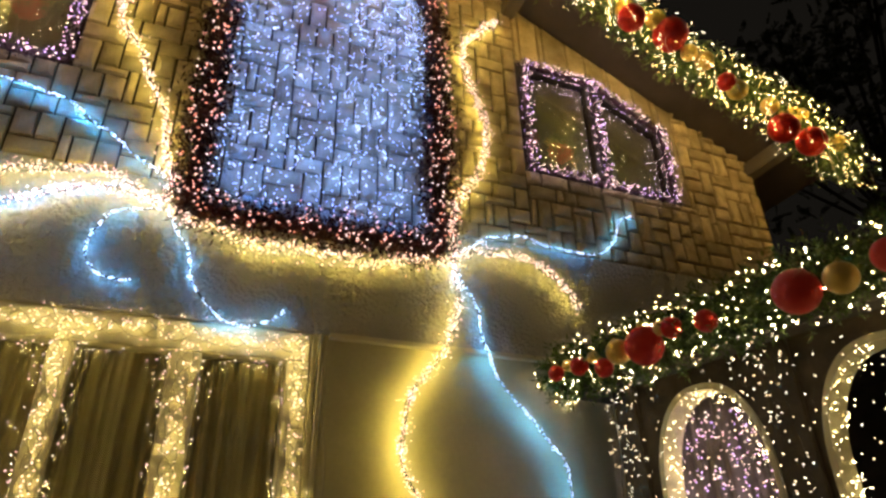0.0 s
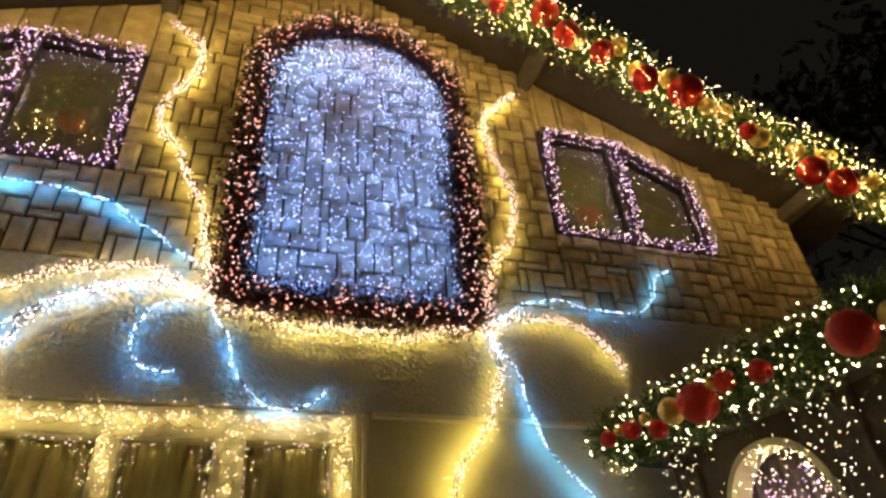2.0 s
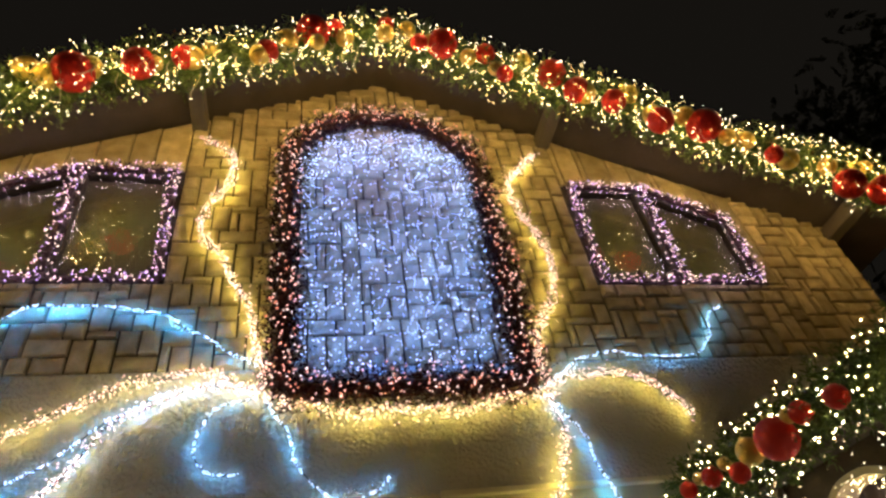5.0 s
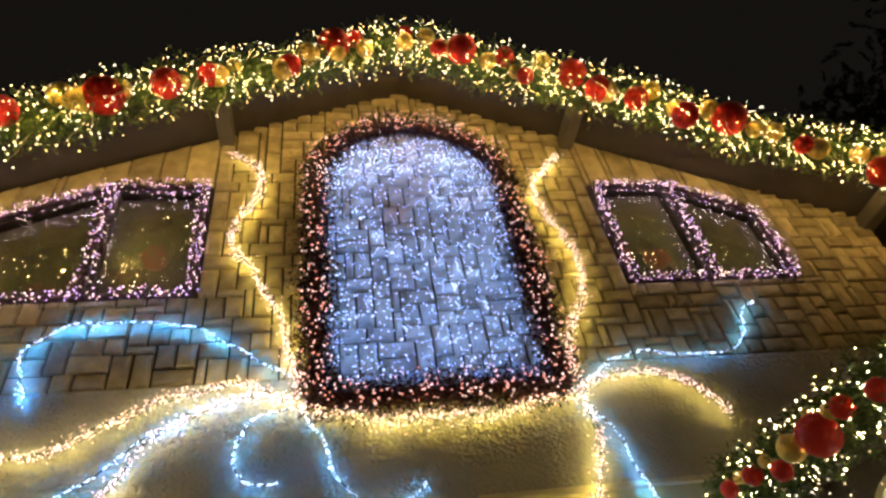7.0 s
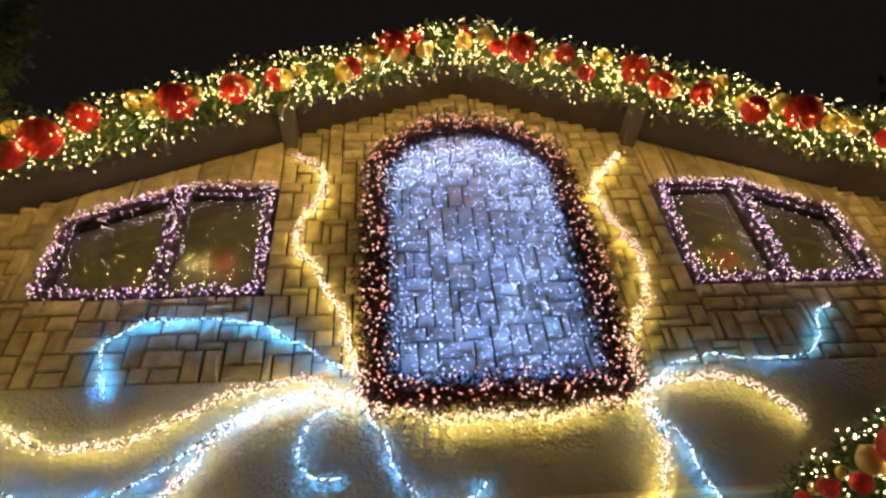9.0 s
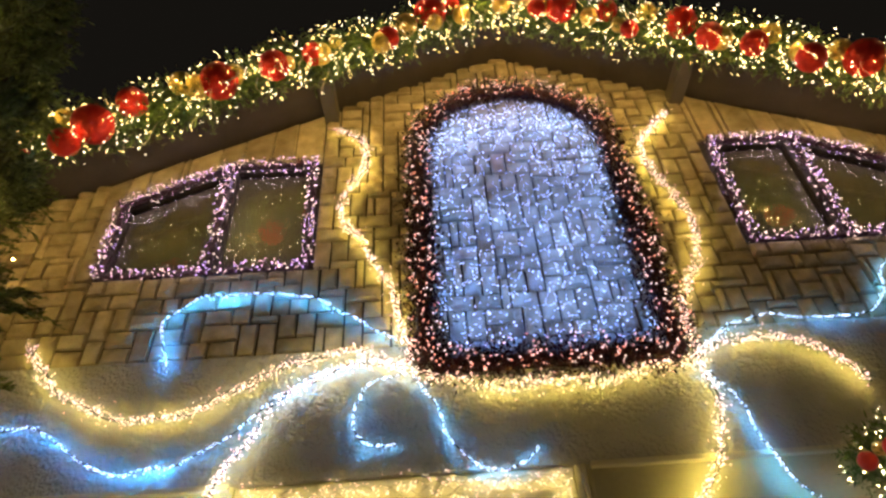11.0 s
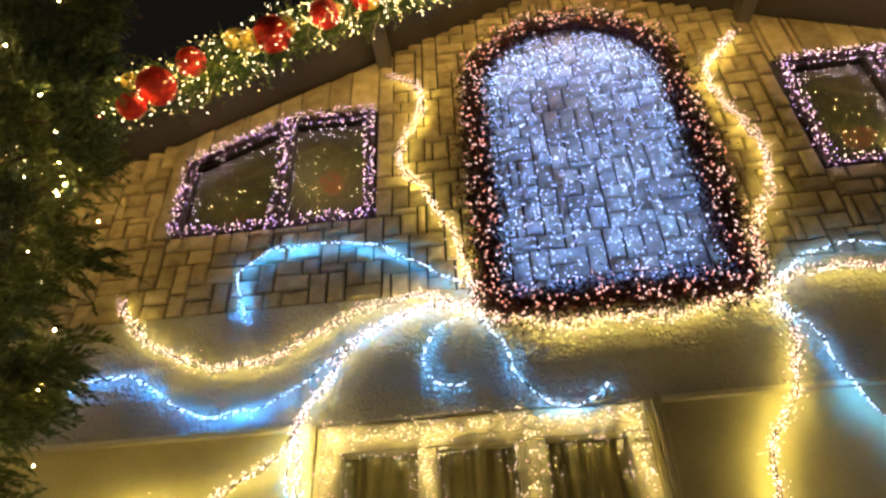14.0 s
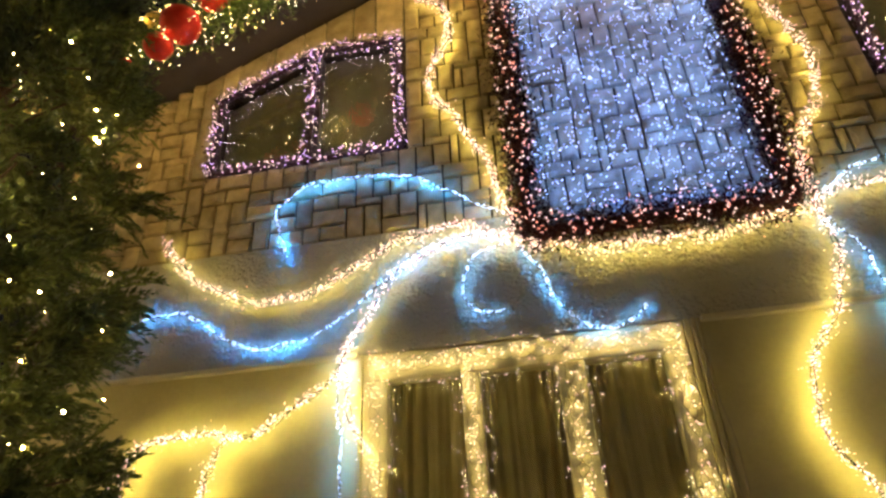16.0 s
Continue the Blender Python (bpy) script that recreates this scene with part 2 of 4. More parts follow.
def blade_mesh(name, root, way, length, width):
    """Narrow folded leaves: root points, unit ways, lengths and widths."""
    k = len(root)
    side = np.cross(way, rng.normal(size=(k, 3)))
    side /= np.linalg.norm(side, axis=1, keepdims=True) + 1e-9
    up = np.cross(side, way)
    ln, wd = length[:, None], width[:, None]
    a, d = root, root + way * ln
    mid = root + way * ln * 0.45 + up * wd * 0.3
    v = np.stack([a, mid + side * wd / 2, d, mid - side * wd / 2], axis=1)
    return raw_mesh(name, v.reshape(-1, 3), np.arange(4 * k).reshape(-1, 4))


def unit(a):
    return a / (np.linalg.norm(a, axis=-1, keepdims=True) + 1e-9)


def smooth_path(ctrl, step=0.01):
    """Points at even steps along a Catmull-Rom line through the control points (any dimension)."""
    c = np.asarray(ctrl, float)
    c = np.vstack([2 * c[0] - c[1], c, 2 * c[-1] - c[-2]])
    out = []
    for i in range(1, len(c) - 2):
        t = np.linspace(0, 1, 40, endpoint=False)[:, None]
        p0, p1, p2, p3 = c[i - 1 : i + 3]
        out.append(0.5 * (2 * p1 + (p2 - p0) * t + (2 * p0 - 5 * p1 + 4 * p2 - p3) * t**2 + (3 * p1 - p0 - 3 * p2 + p3) * t**3))
    out = np.vstack(out + [c[-2][None]])
    s = np.r_[0, np.cumsum(np.linalg.norm(np.diff(out, axis=0), axis=1))]
    at = np.arange(0, s[-1], step)
    return np.stack([np.interp(at, s, out[:, k]) for k in range(out.shape[1])], axis=1)


def tube_arrays(path, radius, sides=5):
    p = np.asarray(path)
    d = unit(np.gradient(p, axis=0))
    ref = np.where(np.abs(d[:, 1:2]) < 0.9, np.array([[0, 1.0, 0]]), np.array([[1.0, 0, 0]]))
    a = unit(np.cross(d, ref))
    b = np.cross(d, a)
    ang = np.linspace(0, 2 * math.pi, sides, endpoint=False)
    v = p[:, None] + radius * (a[:, None] * np.cos(ang)[None, :, None] + b[:, None] * np.sin(ang)[None, :, None])
    n = len(p)
    i, j = np.meshgrid(np.arange(n - 1), np.arange(sides), indexing="ij")
    k = (j + 1) % sides
    f = np.stack([i * sides + j, i * sides + k, (i + 1) * sides + k, (i + 1) * sides + j], axis=-1).reshape(-1, 4)
    return v.reshape(-1, 3), f


def tubes_mesh(name, paths, radius, sides=5):
    vs, fs, o = [], [], 0
    for p in paths:
        v, f = tube_arrays(p, radius, sides)
        vs.append(v)
        fs.append(f + o)
        o += len(v)
    return raw_mesh(name, np.vstack(vs), np.vstack(fs), smooth=True)


# ---- plan: the house front stands at y = 3.5, its gable's ridge over x = 0 ----
FRONT = 3.5
STONE_Z, LEDGE_Z = 3.75, 2.92
HALF = 4.05
WEST = HALF + 0.344


def roof_z(x):
    return 6.95 - 0.455 * abs(x)


def window_ring(side, grow=0.0):
    """The five-cornered outline of a gable window; side is -1 or 1."""
    far = 3.1 if side < 0 else 3.02
    pts = [(1.6 - grow, 4.46 - grow), (far + grow, 4.46 - grow), (far + grow, 5.2 + grow * 0.6), (2.32, 5.57 + grow), (1.63 - grow, 5.56 + grow)]
    pts = [(side * x, z) for x, z in pts]
    return pts if side > 0 else pts[::-1]


def window_top(x):
    x = abs(x)
    return 5.57 if x < 2.32 else 5.57 - (x - 2.32) * 0.37 / 0.78


# ---- ground, walls, roof ----
def build_setting():
    bm = bmesh.new()
    bmesh.ops.create_grid(bm, x_segments=8, y_segments=8, size=400)
    tagged(part("ground", bm, M_PAVE), "grey paved ground at night", "ground", kind="structure")

    gable = [(-WEST, STONE_Z), (HALF, STONE_Z), (HALF, roof_z(HALF)), (0, roof_z(0)), (-WEST, roof_z(WEST))]
    wall = part("wall_gable", slab(gable, [window_ring(-1), window_ring(1)], FRONT, FRONT + 0.28), M_MORTAR)
    tagged(wall, "gable wall clad in rectangular beige split stone", "wall", kind="structure")

    band = part("wall_stucco_band", box(-WEST, HALF, FRONT - 0.03, FRONT + 0.28, LEDGE_Z, STONE_Z, 0.006), M_STUCCO)
    tagged(band, "rough beige thrown stucco band below the stone", "wall", kind="structure")
    door_hole = [(-1.87, 0.12), (0.0, 0.12), (0.0, 2.91), (-1.87, 2.91)]
    low = part("wall_lower", slab([(-WEST, -0.02), (HALF, -0.02), (HALF, LEDGE_Z - 0.002), (-WEST, LEDGE_Z - 0.002)], [door_hole], FRONT, FRONT + 0.28), M_PLASTER)
    tagged(low, "smooth cream plaster wall of the ground floor", "wall", kind="structure")
    for x0, x1 in ((-WEST, -1.9), (0.1, HALF)):
        bm = box(x0, x1, FRONT - 0.052, FRONT - 0.002, LEDGE_Z - 0.028, LEDGE_Z + 0.004, 0.006)
        tagged(part("trim", bm, M_PAINT), "thin cream ledge under the stucco band", "trim", kind="structure")
    for x0, x1, top in ((-WEST, -WEST + 0.28, roof_z(WEST)), (HALF - 0.28, HALF, roof_z(HALF))):
        bm = box(x0, x1, FRONT + 0.28, 9.0, -0.02, top, 0.0)
        tagged(part("wall_side", bm, M_PLASTER), "plain cream side wall of the house", "wall", kind="structure")
    bm = slab([(-WEST, -0.02), (HALF, -0.02), (HALF, roof_z(HALF)), (0, roof_z(0)), (-WEST, roof_z(WEST))], [], 9.0, 9.28)
    tagged(part("wall_back", bm, M_PLASTER), "plain back wall of the house", "wall", kind="structure")
    bm = box(-HALF + 0.3, HALF - 0.3, FRONT + 0.3, 8.98, 3.2, 3.35)
    tagged(part("ceiling", bm, M_PLASTER), "plain ceiling between the storeys", "ceiling", kind="structure")

    roof = thing("roof", "dark gable roof with wide overhanging eaves", "roof", kind="structure")
    edge = HALF + 0.5
    for sx in (-1, 1):
        for nm, lift, thick, y0, m in (("soffit", 0.0, 0.03, 2.98, M_SOFFIT), ("roof_covering", 0.034, 0.16, 2.9, M_ROOF)):
            bm = bmesh.new()
            pts = [(0, roof_z(0) + lift), (sx * edge, roof_z(edge) + lift), (sx * edge, roof_z(edge) + lift + thick), (0, roof_z(0) + lift + thick)]
            vs = [[bm.verts.new((x, y, z)) for x, z in pts] for y in (y0, 9.3)]
            bm.faces.new(vs[0]), bm.faces.new(vs[1][::-1])
            for i in range(4):
                bm.faces.new((vs[0][i], vs[1][i], vs[1][(i + 1) % 4], vs[0][(i + 1) % 4]))
            bmesh.ops.recalc_face_normals(bm, faces=list(bm.faces))
            part(nm, bm, m, roof)
        bm = bmesh.new()
        pts = [(0, roof_z(0) - 0.05), (sx * edge, roof_z(edge) - 0.05), (sx * edge, roof_z(edge) + 0.19), (0, roof_z(0) + 0.19)]
        vs = [[bm.verts.new((x, y, z)) for x, z in pts] for y in (2.93, 2.976)]
        bm.faces.new(vs[0]), bm.faces.new(vs[1][::-1])
        for i in range(4):
            bm.faces.new((vs[0][i], vs[1][i], vs[1][(i + 1) % 4], vs[0][(i + 1) % 4]))
        bmesh.ops.recalc_face_normals(bm, faces=list(bm.faces))
        part("bargeboard", bm, M_SOFFIT, roof)
        for bx in (1.52, 4.02):
            x = sx * bx
            z = roof_z(bx + 0.07) - 0.004
            part("purlin", box(x - 0.06, x + 0.06, 2.985, FRONT + 0.1, z - 0.14, z, 0.008), M_BEAM, roof)
    return wall


WALL = build_setting()


# ---- gable windows ----
def gable_window(side, number):
    w = thing("window_%d" % number, "five-cornered dark-framed gable window with two panes and a closed blind", "window", kind="structure", at=(0, 0, 0))
    inner = [(1.62, 4.48), (2.275, 4.48), (2.275, 5.55), (1.65, 5.54)]
    far = 3.07 if side < 0 else 2.99
    outer = [(2.365, 4.48), (far + 0.01, 4.48), (far + 0.01, 5.2), (2.365, 5.54)]
    flip = (lambda ring: [(side * x, z) for x, z in ring][:: side])
    big, small = window_ring(side, -0.003), window_ring(side, -0.026)
    bm = bmesh.new()
    vs = [[bm.verts.new((x, y, z)) for x, z in ring] for y in (FRONT + 0.02, FRONT + 0.09) for ring in (big, small)]
    for i in range(5):
        j = (i + 1) % 5
        bm.faces.new((vs[0][i], vs[0][j], vs[1][j], vs[1][i]))
        bm.faces.new((vs[2][i], vs[3][i], vs[3][j], vs[2][j]))
        bm.faces.new((vs[1][i], vs[1][j], vs[3][j], vs[3][i]))
        bm.faces.new((vs[0][i], vs[2][i], vs[2][j], vs[0][j]))
    bmesh.ops.recalc_face_normals(bm, faces=list(bm.faces))
    part("window_frame", bm, M_FRAME, w)
    part("mullion", box(side * 2.32 - 0.05, side * 2.32 + 0.05, FRONT + 0.018, FRONT + 0.092, 4.484, 5.545, 0.006), M_FRAME, w)
    for ring in (inner, outer):
        part("pane", slab(flip(ring), [], FRONT + 0.045, FRONT + 0.049), M_GLASS, w)
    part("window_blind", slab(window_ring(side, -0.004), [], FRONT + 0.1, FRONT + 0.108), M_BLIND, w)


gable_window(-1, 1)
gable_window(1, 2)


# ---- glazed door with three curtained leaves ----
def glazed_door():
    d = thing("door_1", "cream glazed door with three leaves and closed brown curtains", "door", kind="structure")
    y0, y1 = FRONT - 0.02, FRONT + 0.1
    part("head_rail", box(-1.868, -0.002, y0, y1, 2.742, 2.905, 0.008), M_PAINT, d)
    for x0, x1 in ((-1.868, -1.72), (-1.28, -1.17), (-0.73, -0.57), (-0.13, -0.002)):
        part("stile", box(x0, x1, y0, y1, 0.3, 2.741, 0.008), M_PAINT, d)
    part("bottom_rail", box(-1.868, -0.002, y0, y1, 0.121, 0.299, 0.008), M_PAINT, d)
    for x0, x1 in ((-1.72, -1.28), (-1.17, -0.73), (-0.57, -0.13)):
        part("pane", box(x0 - 0.01, x1 + 0.01, FRONT + 0.04, FRONT + 0.044, 0.3, 2.75), M_GLASS, d)
        k = np.arange(0, 1.0001, 1 / 90)
        xs = x0 - 0.03 + k * (x1 - x0 + 0.06)
        ph = rng.uniform(0, 6)
        ys = FRONT + 0.115 + 0.016 * np.sin(k * 34 + ph + 1.4 * np.sin(k * 9 + ph)) + 0.005 * np.sin(k * 71)
        zs = np.linspace(0.2, 2.85, 12)
        v = np.array([(x + 0.006 * math.sin(z * 3 + x * 9), y + 0.006 * math.sin(z * 2 + x * 20), z) for z in zs for x, y in zip(xs, ys)])
        n = len(xs)
        f = [(r * n + c, r * n + c + 1, (r + 1) * n + c + 1, (r + 1) * n + c) for r in range(len(zs) - 1) for c in range(n - 1)]
        part("curtain", raw_mesh("curtain", v, f, smooth=True), M_CURTAIN, d, "pleated brown curtain")
    for x0, x1, yy in ((0.002, 0.035, 0.03), (0.042, 0.066, 0.045), (0.073, 0.095, 0.03), (-1.9, -1.872, 0.03)):
        part("casing", box(x0, x1, FRONT - yy, FRONT - 0.001, 0.0, 2.915, 0.005), M_PLASTER, d)


glazed_door()


# ---- fairy lights on the front: each a cable with many small lamps ----
def light_string(label, ctrl, lamp, per_m, spread, radius, strands=2, stray=0.1, clumps=0.0, wire=(0.003, M_PALEWIRE), y=FRONT - 0.075):
    """A swag of fairy lights through the control points (x, z) on the front."""
    t = thing("light_string", label, "fairy lights", "light strings on the front")
    p2 = smooth_path(ctrl, 0.01)
    n = len(p2)
    s = np.arange(n) * 0.01
    tan = unit(np.gradient(p2, axis=0))
    nor = np.stack([-tan[:, 1], tan[:, 0]], axis=1)
    paths = []
    for k in range(strands):
        wob = spread * 0.55 * np.sin(s * rng.uniform(9, 16) + k * 3.1 + rng.uniform(0, 6)) if strands > 1 else 0.004 * np.sin(s * 23)
        q = p2 + nor * np.reshape(wob, (-1, 1))
        yy = y - 0.012 + 0.012 * np.sin(s * 17 + k * 2)
        paths.append(np.stack([q[:, 0], yy, q[:, 1]], axis=1))
    part("cable", tubes_mesh("cable", [q[::3] for q in paths], wire[0]), wire[1], t)
    pts = []
    for q in paths:
        m = int(len(q) * 0.01 * per_m / strands)
        i = rng.integers(0, len(q), m)
        off = rng.normal(size=(m, 3)) * np.where(rng.random(m) < stray, 2.2, 1.0)[:, None] * spread * 0.5
        off[:, 1] = -np.abs(off[:, 1]) * 0.6
        pts.append(q[i] + off)
        # loose loops of lamps here and there
        for c in rng.integers(0, len(q), int(len(q) * 0.01 * clumps)):
            m = rng.integers(4, 10)
            i = np.clip(c + rng.normal(0, 6, m).astype(int), 0, len(q) - 1)
            pts.append(q[i] + rng.normal(size=(m, 3)) * np.array([0.022, 0.004, 0.022]) + np.array([0, 0.01, -0.008]))
    lamp_strand(np.vstack(pts), radius, lamp, t)
    return t


YELLOW = dict(lamp=E_GOLD, per_m=280, spread=0.031, radius=0.0038, strands=3, stray=0.12, wire=(0.0022, M_WIRE), y=FRONT - 0.085)
THIN = dict(lamp=E_BLUE, per_m=110, spread=0.007, radius=0.0037, strands=1, stray=0.12, clumps=1.6, wire=(0.0035, M_WIRE), y=FRONT - 0.07)
PALE = dict(THIN, lamp=E_PALE, clumps=0.8)
YL = "thick swag of golden fairy lights curling over the wall"
BL = "thin line of ice-blue fairy lights curling over the wall"


def wall_lights():
    # left bundle
    light_string(YL, [(-3.30, 3.88), (-3.09, 3.60), (-2.81, 3.41), (-2.48, 3.31), (-2.20, 3.34), (-1.95, 3.46), (-1.67, 3.60), (-1.39, 3.68), (-1.10, 3.66), (-0.91, 3.55)], **YELLOW)
    light_string(BL, [(-3.67, 3.15), (-3.50, 3.24), (-3.25, 3.32), (-3.02, 3.28), (-2.81, 3.13), (-2.58, 3.01), (-2.38, 3.01), (-2.10, 3.08), (-1.85, 3.26), (-1.66, 3.43), (-1.39, 3.57), (-1.10, 3.62), (-0.91, 3.59)], **THIN)
    light_string(BL, [(-2.41, 3.70), (-2.49, 3.94), (-2.44, 4.09), (-2.23, 4.20), (-1.88, 4.20), (-1.56, 4.15), (-1.33, 4.01), (-1.10, 3.85), (-0.91, 3.73)], **THIN)
    light_string(YL, [(-0.90, 3.59), (-1.16, 3.59), (-1.43, 3.53), (-1.65, 3.38), (-1.83, 3.14), (-1.97, 2.87), (-2.14, 2.68), (-2.34, 2.55), (-2.58, 2.47), (-2.91, 2.51), (-3.16, 2.47), (-3.29, 2.36), (-3.31, 2.19), (-3.26, 1.89)], **YELLOW)
    light_string(YL, [(-2.59, 2.47), (-2.69, 2.43), (-2.76, 2.28), (-2.78, 2.15), (-2.76, 1.89)], **YELLOW)
    light_string(YL, [(-1.96, 2.89), (-1.96, 2.73), (-1.93, 2.56), (-1.82, 2.30)], **YELLOW)
    light_string(BL, [(-1.76, 3.24), (-1.86, 3.1), (-1.98, 2.88), (-2.00, 2.60), (-1.97, 2.35), (-1.98, 2.10), (-1.96, 1.89)], **PALE)
    light_string(BL, [(-0.92, 3.53), (-1.10, 3.48), (-1.21, 3.34), (-1.22, 3.19), (-1.14, 3.08), (-0.99, 3.08)], **PALE)
    light_string(BL, [(-0.90, 3.55), (-0.82, 3.43), (-0.74, 3.30), (-0.68, 3.11), (-0.57, 2.96), (-0.41, 2.89), (-0.28, 2.92), (-0.18, 3.00)], **PALE)
    light_string(YL, [(-0.90, 3.57), (-0.90, 3.71), (-0.98, 4.07), (-1.16, 4.52), (-1.34, 4.79), (-1.35, 5.09), (-1.21, 5.41), (-1.22, 5.69), (-1.46, 5.88)], **YELLOW)
    # right bundle
    light_string(BL, [(0.87, 3.53), (1.16, 3.73), (1.42, 3.78), (1.74, 3.74), (2.05, 3.76), (2.23, 3.90), (2.30, 4.08), (2.44, 4.17)], **PALE)
    light_string(YL, [(0.87, 3.52), (1.11, 3.60), (1.43, 3.60), (1.63, 3.50), (1.85, 3.27)], **YELLOW)
    light_string(YL, [(0.87, 3.52), (0.89, 3.22), (0.83, 2.94), (0.67, 2.72), (0.54, 2.48), (0.52, 2.29), (0.58, 2.09), (0.68, 1.89)], **YELLOW)
    light_string(BL, [(0.89, 3.47), (1.03, 3.18), (1.09, 2.89), (1.23, 2.64), (1.44, 2.42), (1.58, 2.22), (1.60, 2.05), (1.56, 1.87)], **PALE)
    light_string(YL, [(0.87, 3.57), (0.90, 3.90), (1.09, 4.23), (1.17, 4.50), (1.17, 4.77), (1.05, 5.14), (1.04, 5.50), (1.36, 5.88)], **YELLOW)
    # under the arch
    light_string("golden fairy lights along the foot of the arch", [(-0.90, 3.55), (-0.60, 3.44), (-0.31, 3.40), (0.09, 3.39), (0.48, 3.42), (0.87, 3.51)], lamp=E_GOLD, per_m=320, spread=0.045, radius=0.0038, strands=3, stray=0.15)


wall_lights()


# ---- the arch: a dark tinsel garland with a curtain of lights on the stone inside ----
def ring_path(half, foot, spring, step=0.01):
    a = np.linspace(math.pi, 0, 60)
    k = (6.32 - spring) / 0.785
    pts = [(-half, z) for z in np.linspace(foot, spring, 40)] + [(half * math.cos(t), spring + k * half * math.sin(t)) for t in a[1:-1]] + [(half, z) for z in np.linspace(spring, foot, 40)]
    pts += [(x, foot) for x in np.linspace(half, -half, 40)[1:]]
    p = np.array(pts)
    s = np.r_[0, np.cumsum(np.linalg.norm(np.diff(p, axis=0), axis=1))]
    at = np.arange(0, s[-1], step)
    return np.stack([np.interp(at, s, p[:, 0]), np.interp(at, s, p[:, 1])], axis=1)


def tinsel(name, label, path2, thick, blades, blade_len, leaf, lamp, lamps, lamp_r, y, group="", breaks=(), behind=0.0):
    """A bushy garland of tinsel with lamps along a flat path (x, z)."""
    g = thing(name, label, "garland", group)
    n = len(path2)
    i = rng.integers(0, n, blades)
    way = unit(rng.normal(size=(blades, 3)) * np.array([1, 0.8, 1]) + np.array([0, -0.35, 0]))
    root = np.stack([path2[i, 0], np.full(blades, y), path2[i, 1]], axis=1) + rng.normal(size=(blades, 3)) * thick * np.array([0.32, 0.16, 0.32])
    part("tinsel", blade_mesh("tinsel", root, way, blade_len * rng.uniform(0.6, 1.3, blades), np.full(blades, blade_len * 0.2)), leaf, g, kind="stuff")
    core = np.stack([path2[:, 0], np.full(n, y + 0.01), path2[:, 1]], axis=1)
    for a, b in zip((0,) + breaks, breaks + (n,)):
        part("cable", tubes_mesh("cable", [core[a:b:4]], thick * 0.28, 7), leaf, g)
    j = rng.integers(0, n, lamps)
    p = np.stack([path2[j, 0], np.full(lamps, y - thick * 0.45), path2[j, 1]], axis=1)
    p += np.stack([rng.uniform(-0.55, 0.55, lamps) * thick, rng.uniform(-0.25, 0.2, lamps) * thick, rng.uniform(-0.55, 0.55, lamps) * thick], axis=1)
    far = rng.random(lamps) < behind
    p[far, 1] = y + thick * rng.uniform(0.3, 0.5, far.sum())
    lamp_strand(p, lamp_r, lamp, g)
    return g


tinsel("arch_garland", "dark red tinsel arch garland with red and white lights", ring_path(0.785, 3.56, 5.55), 0.2, 26000, 0.045, M_TINSEL, E_RED, 820, 0.0053, FRONT - 0.09)


def light_curtain():
    c = thing("light_curtain", "curtain of lavender-white fairy lights over the stone in the arch", "fairy lights")
    pts, wires = [], []
    for x in np.linspace(-0.68, 0.68, 40):
        top = 5.53 + (0.64 * math.sqrt(max(0.0, 1 - (x / 0.71) ** 2)))
        z = np.linspace(3.68, top, 30)
        wires.append(np.stack([x + 0.012 * np.sin(z * 7 + x * 30), np.full(30, FRONT - 0.082), z], axis=1))
        m = rng.poisson(38)
        zz = rng.uniform(3.68, top, m)
        pts.append(np.stack([x + rng.normal(0, 0.012, m), FRONT - 0.088 + rng.normal(0, 0.006, m), zz], axis=1))
        m = rng.poisson(7)
        zz = top - np.abs(rng.normal(0.22, 0.2, m))
        pts.append(np.stack([x + rng.normal(0, 0.02, m), FRONT - 0.09 + rng.normal(0, 0.01, m), zz], axis=1))
    part("cable", tubes_mesh("cable", wires, 0.0012, 4), M_PALEWIRE, c, kind="stuff")
    lamp_strand(np.vstack(pts), 0.0043, E_ICE, c)


light_curtain()


def window_lights(side):
    ring = np.array(window_ring(side, -0.005) + [window_ring(side, -0.005)[0]])
    s = np.r_[0, np.cumsum(np.linalg.norm(np.diff(ring, axis=0), axis=1))]
    at = np.arange(0, s[-1], 0.01)
    path = np.stack([np.interp(at, s, ring[:, k]) for k in (0, 1)], axis=1)
    bar = np.stack([np.full(115, side * 2.32), np.linspace(4.46, 5.56, 115)], axis=1)
    tinsel("window_garland", "dark purple tinsel with pink fairy lights round a gable window", np.vstack([path, bar]), 0.085, 5200, 0.04, M_PURPLE, E_PINK, 900, 0.0045, FRONT - 0.03, "window garlands", (len(path),), 0.42)


window_lights(-1)
window_lights(1)


